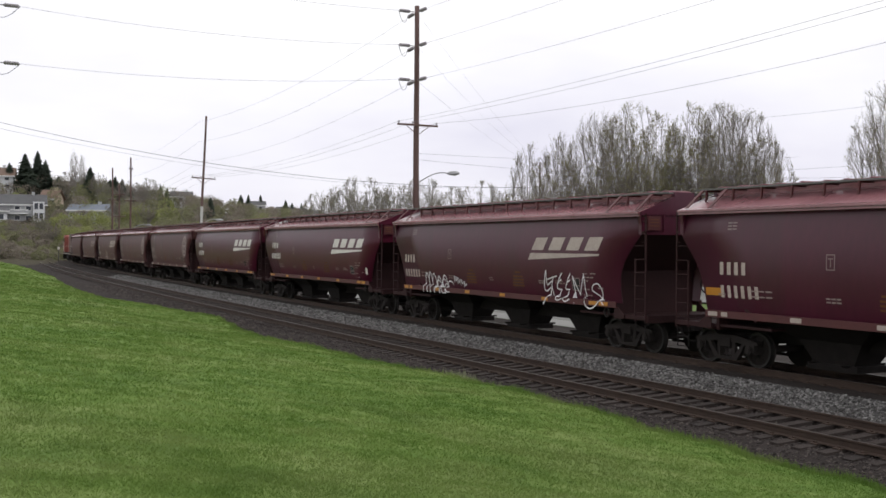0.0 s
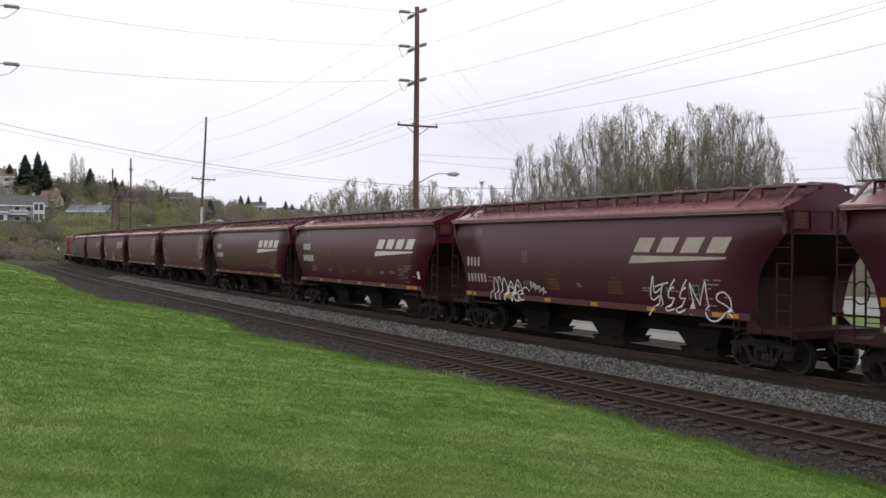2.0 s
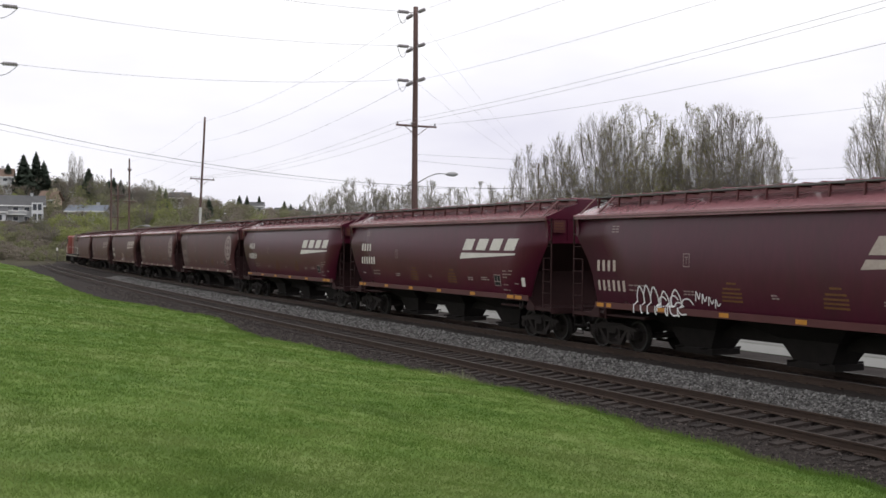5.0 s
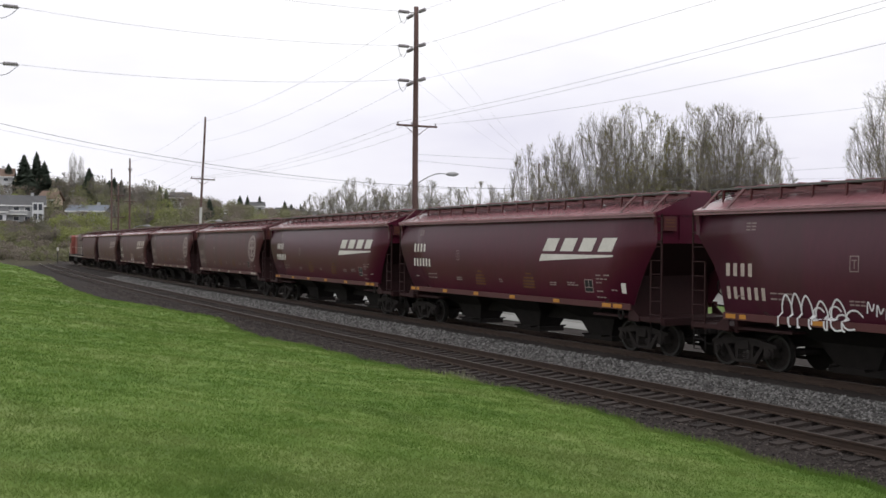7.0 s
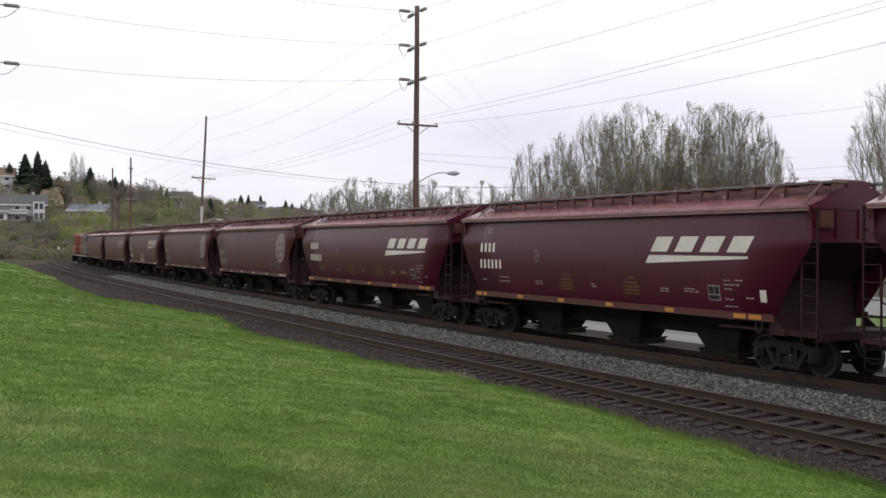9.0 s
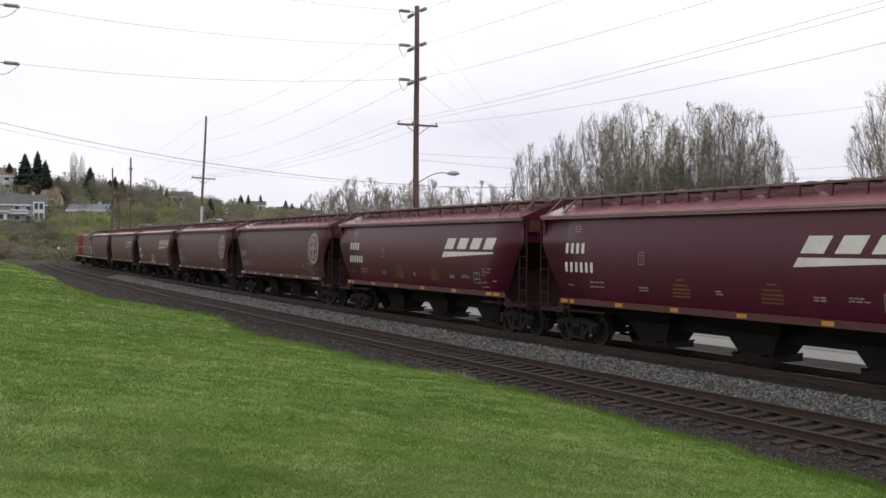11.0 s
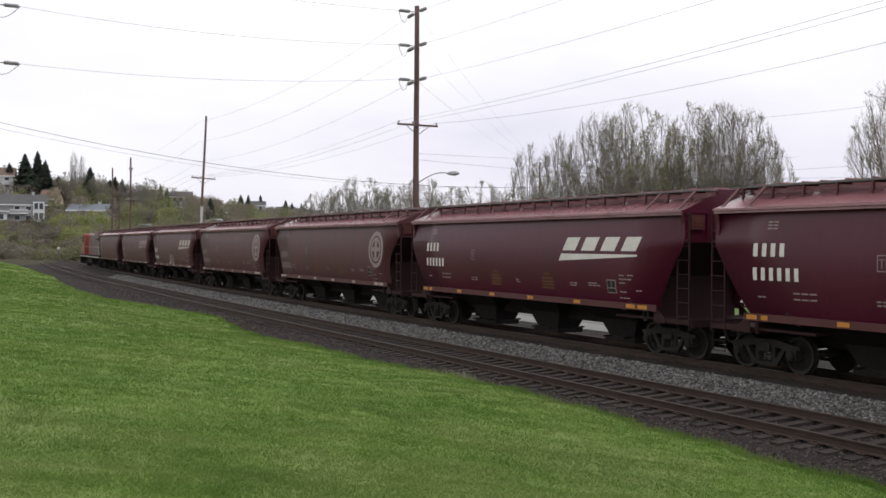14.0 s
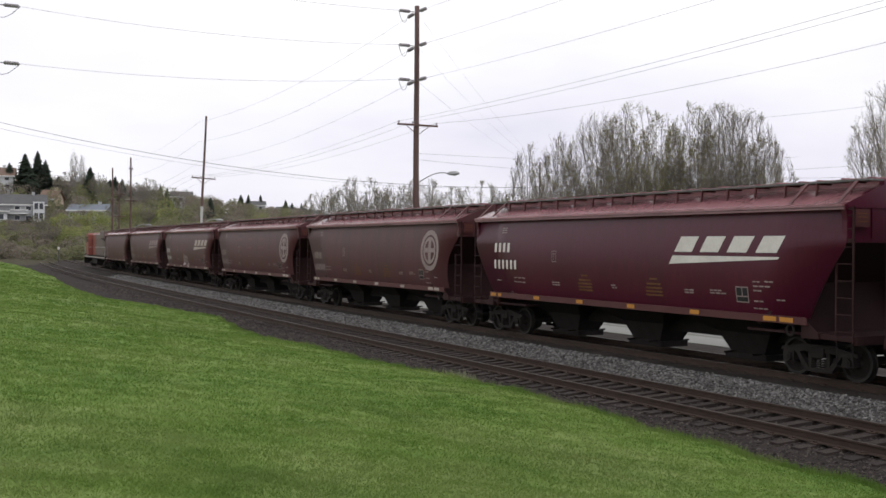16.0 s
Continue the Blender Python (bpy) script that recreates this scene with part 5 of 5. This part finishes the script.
    for i in range(150):
        b, r = rng.uniform(81.0, 91), rng.uniform(205, 262)
        p = on_hill(b, r)
        spots[rng.choice(("brown", "brown", "olive", "olive"))].append((p.x, p.y, p.z - 0.3, rng.uniform(1.4, 2.8), rng.uniform(1.8, 3.8)))
    for kind, text in (("olive", "dull olive woods on the far slope"), ("spring", "yellow-green spring bushes at the foot of the slope"), ("brown", "brownish bare brush on the far slope"), ("pink", "pinkish blossoming shrubs on the slope")):
        clumps("woods", spots[kind], LEAF[kind], text, 7 + len(kind), 560 if kind != "spring" else 800, 0.18 if kind != "spring" else 0.17)
    hedge = []
    for i in range(90):
        p = bearing(rng.uniform(56, 71), rng.uniform(170, 230))
        hedge.append((p.x, p.y, -0.8, rng.uniform(1.5, 3.0), rng.uniform(4.0, 7.0)))
    clumps("hedgerow", hedge, LEAF["olive"], "low olive brush beyond the road", 23, 200, 0.3)
    # marker beside the far curve
    post = tagged(new("trackside_marker"), "small white marker on a post beside the far curve", "railway sign")
    post.matrix_basis = Matrix.Translation(along(-190, -2.3, -0.35))
    part("post", Geo().tube([(0, 0, -0.2), (0, 0, 2.6)], 0.06, 8), M["iron"], post)
    part("marker_board", Geo().box(-0.05, 0.05, -0.16, 0.16, 2.25, 2.8), M["white"], post, bevel=0.02)


def build_trees():
    # bearing, range, crown radius, height of the row beyond the road
    row = ((57.1, 82, 2.2, 11.5), (55.4, 80, 2.7, 12.2), (53.3, 80, 2.9, 14.3), (51.7, 81, 2.8, 14.5), (50.1, 84, 2.5, 14.0), (48.3, 82, 2.9, 14.6), (47.0, 80, 2.8, 14.2), (45.8, 81, 2.9, 14.0), (44.8, 79, 2.4, 11.6),
           (38.1, 74, 3.6, 15.0), (36.4, 76, 3.6, 17.0))
    for i, (b, r, w, h) in enumerate(row):
        bare_tree(bearing(b, r, -0.5), h, w, 60 + i, "broad grey-brown tree with spring buds beyond the road", False, 24 if w > 2.4 else 19, buds=3 if i in (3, 4, 5) else 1, low=-0.5)
    for i, (b, w, h) in enumerate(((68.55, 3.4, 11.0), (66.5, 4.2, 12.9), (67.5, 3.2, 11.8), (64.6, 3.6, 12.0), (63.1, 3.6, 12.8), (61.5, 3.4, 11.4), (59.85, 3.6, 12.4), (58.7, 3.0, 10.8), (65.5, 3.4, 11.4))):
        bare_tree(bearing(b, 140, -0.6), h, w, 90 + i, "bare tree far beyond the road, paled for haze", True, 18, (8, 6, 4), "bud_hazed", 2)


build_hillside()
build_trees()


# ---- turf blades, weeds and loose stones ----
def blades(name, pts, height, width, mat, label, seed, per=4, fan=0.05, lean=0.7):
    rs = np.random.RandomState(seed)
    p = np.repeat(np.asarray(pts), per, axis=0)
    n = len(p)
    h, w = np.repeat(height, per) * rs.uniform(0.55, 1.25, n), np.repeat(width, per) * rs.uniform(0.7, 1.3, n)
    a = rs.uniform(0, 2 * np.pi, n)
    root = p + np.stack([rs.normal(0, 1, n), rs.normal(0, 1, n), np.zeros(n)], 1) * fan
    side = np.stack([np.cos(a), np.sin(a), np.zeros(n)], 1) * (w / 2)[:, None]
    tip = root + np.stack([rs.normal(0, lean, n) * h, rs.normal(0, lean, n) * h, h], 1)
    V = np.stack([root - side, root + side, tip], 1).reshape(-1, 3)
    return tagged(new(name, tri_mesh(name, V, np.arange(3 * n).reshape(-1, 3), mat)), label, "grass", kind="stuff")


def build_turf():
    rs = np.random.RandomState(3)
    pts, hs, ws = [], [], []
    while len(pts) < 66000:
        b, r = rs.uniform(36, 88), 5.5 * (200 / 5.5) ** (rs.uniform(0, 1) ** 0.9)
        q = bearing(b, r)
        s = q.x
        o = q.y - along(s).y
        e = lawn_edge(s)
        w = -o - e
        if w < 0.02:
            continue
        pts.append((q.x, q.y, lawn_height(s, w) - 0.01))
        hs.append(0.020 + 0.0008 * min(r, 90))
        ws.append(0.005 + 0.0007 * min(r, 90))
    blades("grass", pts, np.array(hs), np.array(ws), M["blade"], "short mown grass blades of the lawn", 4, 8, 0.09)
    edge, eh = [], []
    for i in range(9000):
        s = -6 - 74 * rs.uniform(0, 1) ** 1.5
        w = rs.uniform(-0.16, 0.22)
        q = along(s, -lawn_edge(s) - w)
        edge.append((q.x, q.y, (lawn_height(s, w) if w > 0 else -0.56) - 0.01))
        eh.append(rs.uniform(0.05, 0.17))
    blades("edge_grass", edge, np.array(eh), np.full(len(eh), 0.014), M["blade"], "longer ragged grass along the lawn's edge", 5, 4, 0.05, 0.35)
    dry = material("dry_weed", [(0.3, (0.20, 0.21, 0.12)), (0.7, (0.33, 0.34, 0.22))], 0.8, 0, 3, 20, 0.0)
    spots = []
    for s0, n in ((-23.6, 26), (-24.3, 10), (-21.9, 6)):
        for i in range(n):
            q = along(s0 + rs.normal(0, 0.22), -lawn_edge(s0) + rs.uniform(-0.15, 0.3))
            spots.append((q.x, q.y, -0.55))
    blades("weeds", spots, np.full(len(spots), 0.34), np.full(len(spots), 0.022), dry, "pale dry weeds between lawn and ballast", 6, 5, 0.06, 0.3)


def stones(name, n, s_range, o_range, height, size, mat, label, seed):
    rs = np.random.RandomState(seed)
    base = np.array([(1, 0, 0), (-1, 0, 0), (0, 1, 0), (0, -1, 0), (0, 0, 1), (0, 0, -1)], float)
    faces = np.array([(0, 2, 4), (2, 1, 4), (1, 3, 4), (3, 0, 4), (2, 0, 5), (1, 2, 5), (3, 1, 5), (0, 3, 5)])
    ss = s_range[1] - (s_range[1] - s_range[0]) * rs.uniform(0, 1, n) ** 1.7
    oo = rs.uniform(*o_range, n)
    c = np.array([along(s, o, height(s, o)) for s, o in zip(ss, oo)])
    sz = size * rs.uniform(0.6, 1.5, n) * (1 + np.abs(ss) / 60.0)
    V = base[None] * rs.uniform(0.5, 1.2, (n, 6, 1)) * np.array([1, 1, 0.7]) * sz[:, None, None]
    V = V + rs.normal(0, 0.22, (n, 6, 3)) * sz[:, None, None]
    ang = rs.uniform(0, 2 * np.pi, n)
    x, y = V[..., 0] * np.cos(ang)[:, None] - V[..., 1] * np.sin(ang)[:, None], V[..., 0] * np.sin(ang)[:, None] + V[..., 1] * np.cos(ang)[:, None]
    V = np.stack([x, y, V[..., 2]], 2) + c[:, None]
    F = (faces[None] + 6 * np.arange(n)[:, None, None]).reshape(-1, 3)
    return tagged(new(name, tri_mesh(name, V.reshape(-1, 3), F, mat)), label, "gravel", kind="stuff")


def build_stones():
    up = lambda s, o: float(np.interp(o, (-3.02, -2.6, -2.0, -1.45, 0.0), (NEAR_DROP - 0.2, NEAR_DROP - 0.12, -0.26, -0.17, -0.2))) + 0.005
    stones("gravel", 32000, (-112, -7), (-2.95, -1.62), up, 0.030, M["stone"], "loose grey crushed stone between the tracks", 8)
    low = lambda s, o: float(np.interp(o, (-7.4, -6.6, -5.85, -4.42, -3.0), (-0.68, -0.64, NEAR_DROP - 0.31, NEAR_DROP - 0.24, NEAR_DROP - 0.22))) + 0.004
    stones("dark_gravel", 30000, (-95, -7), (-7.3, -3.0), low, 0.028, M["stone_dark"], "loose dark grimy stone round the ties", 9)


build_turf()
build_stones()


motions()
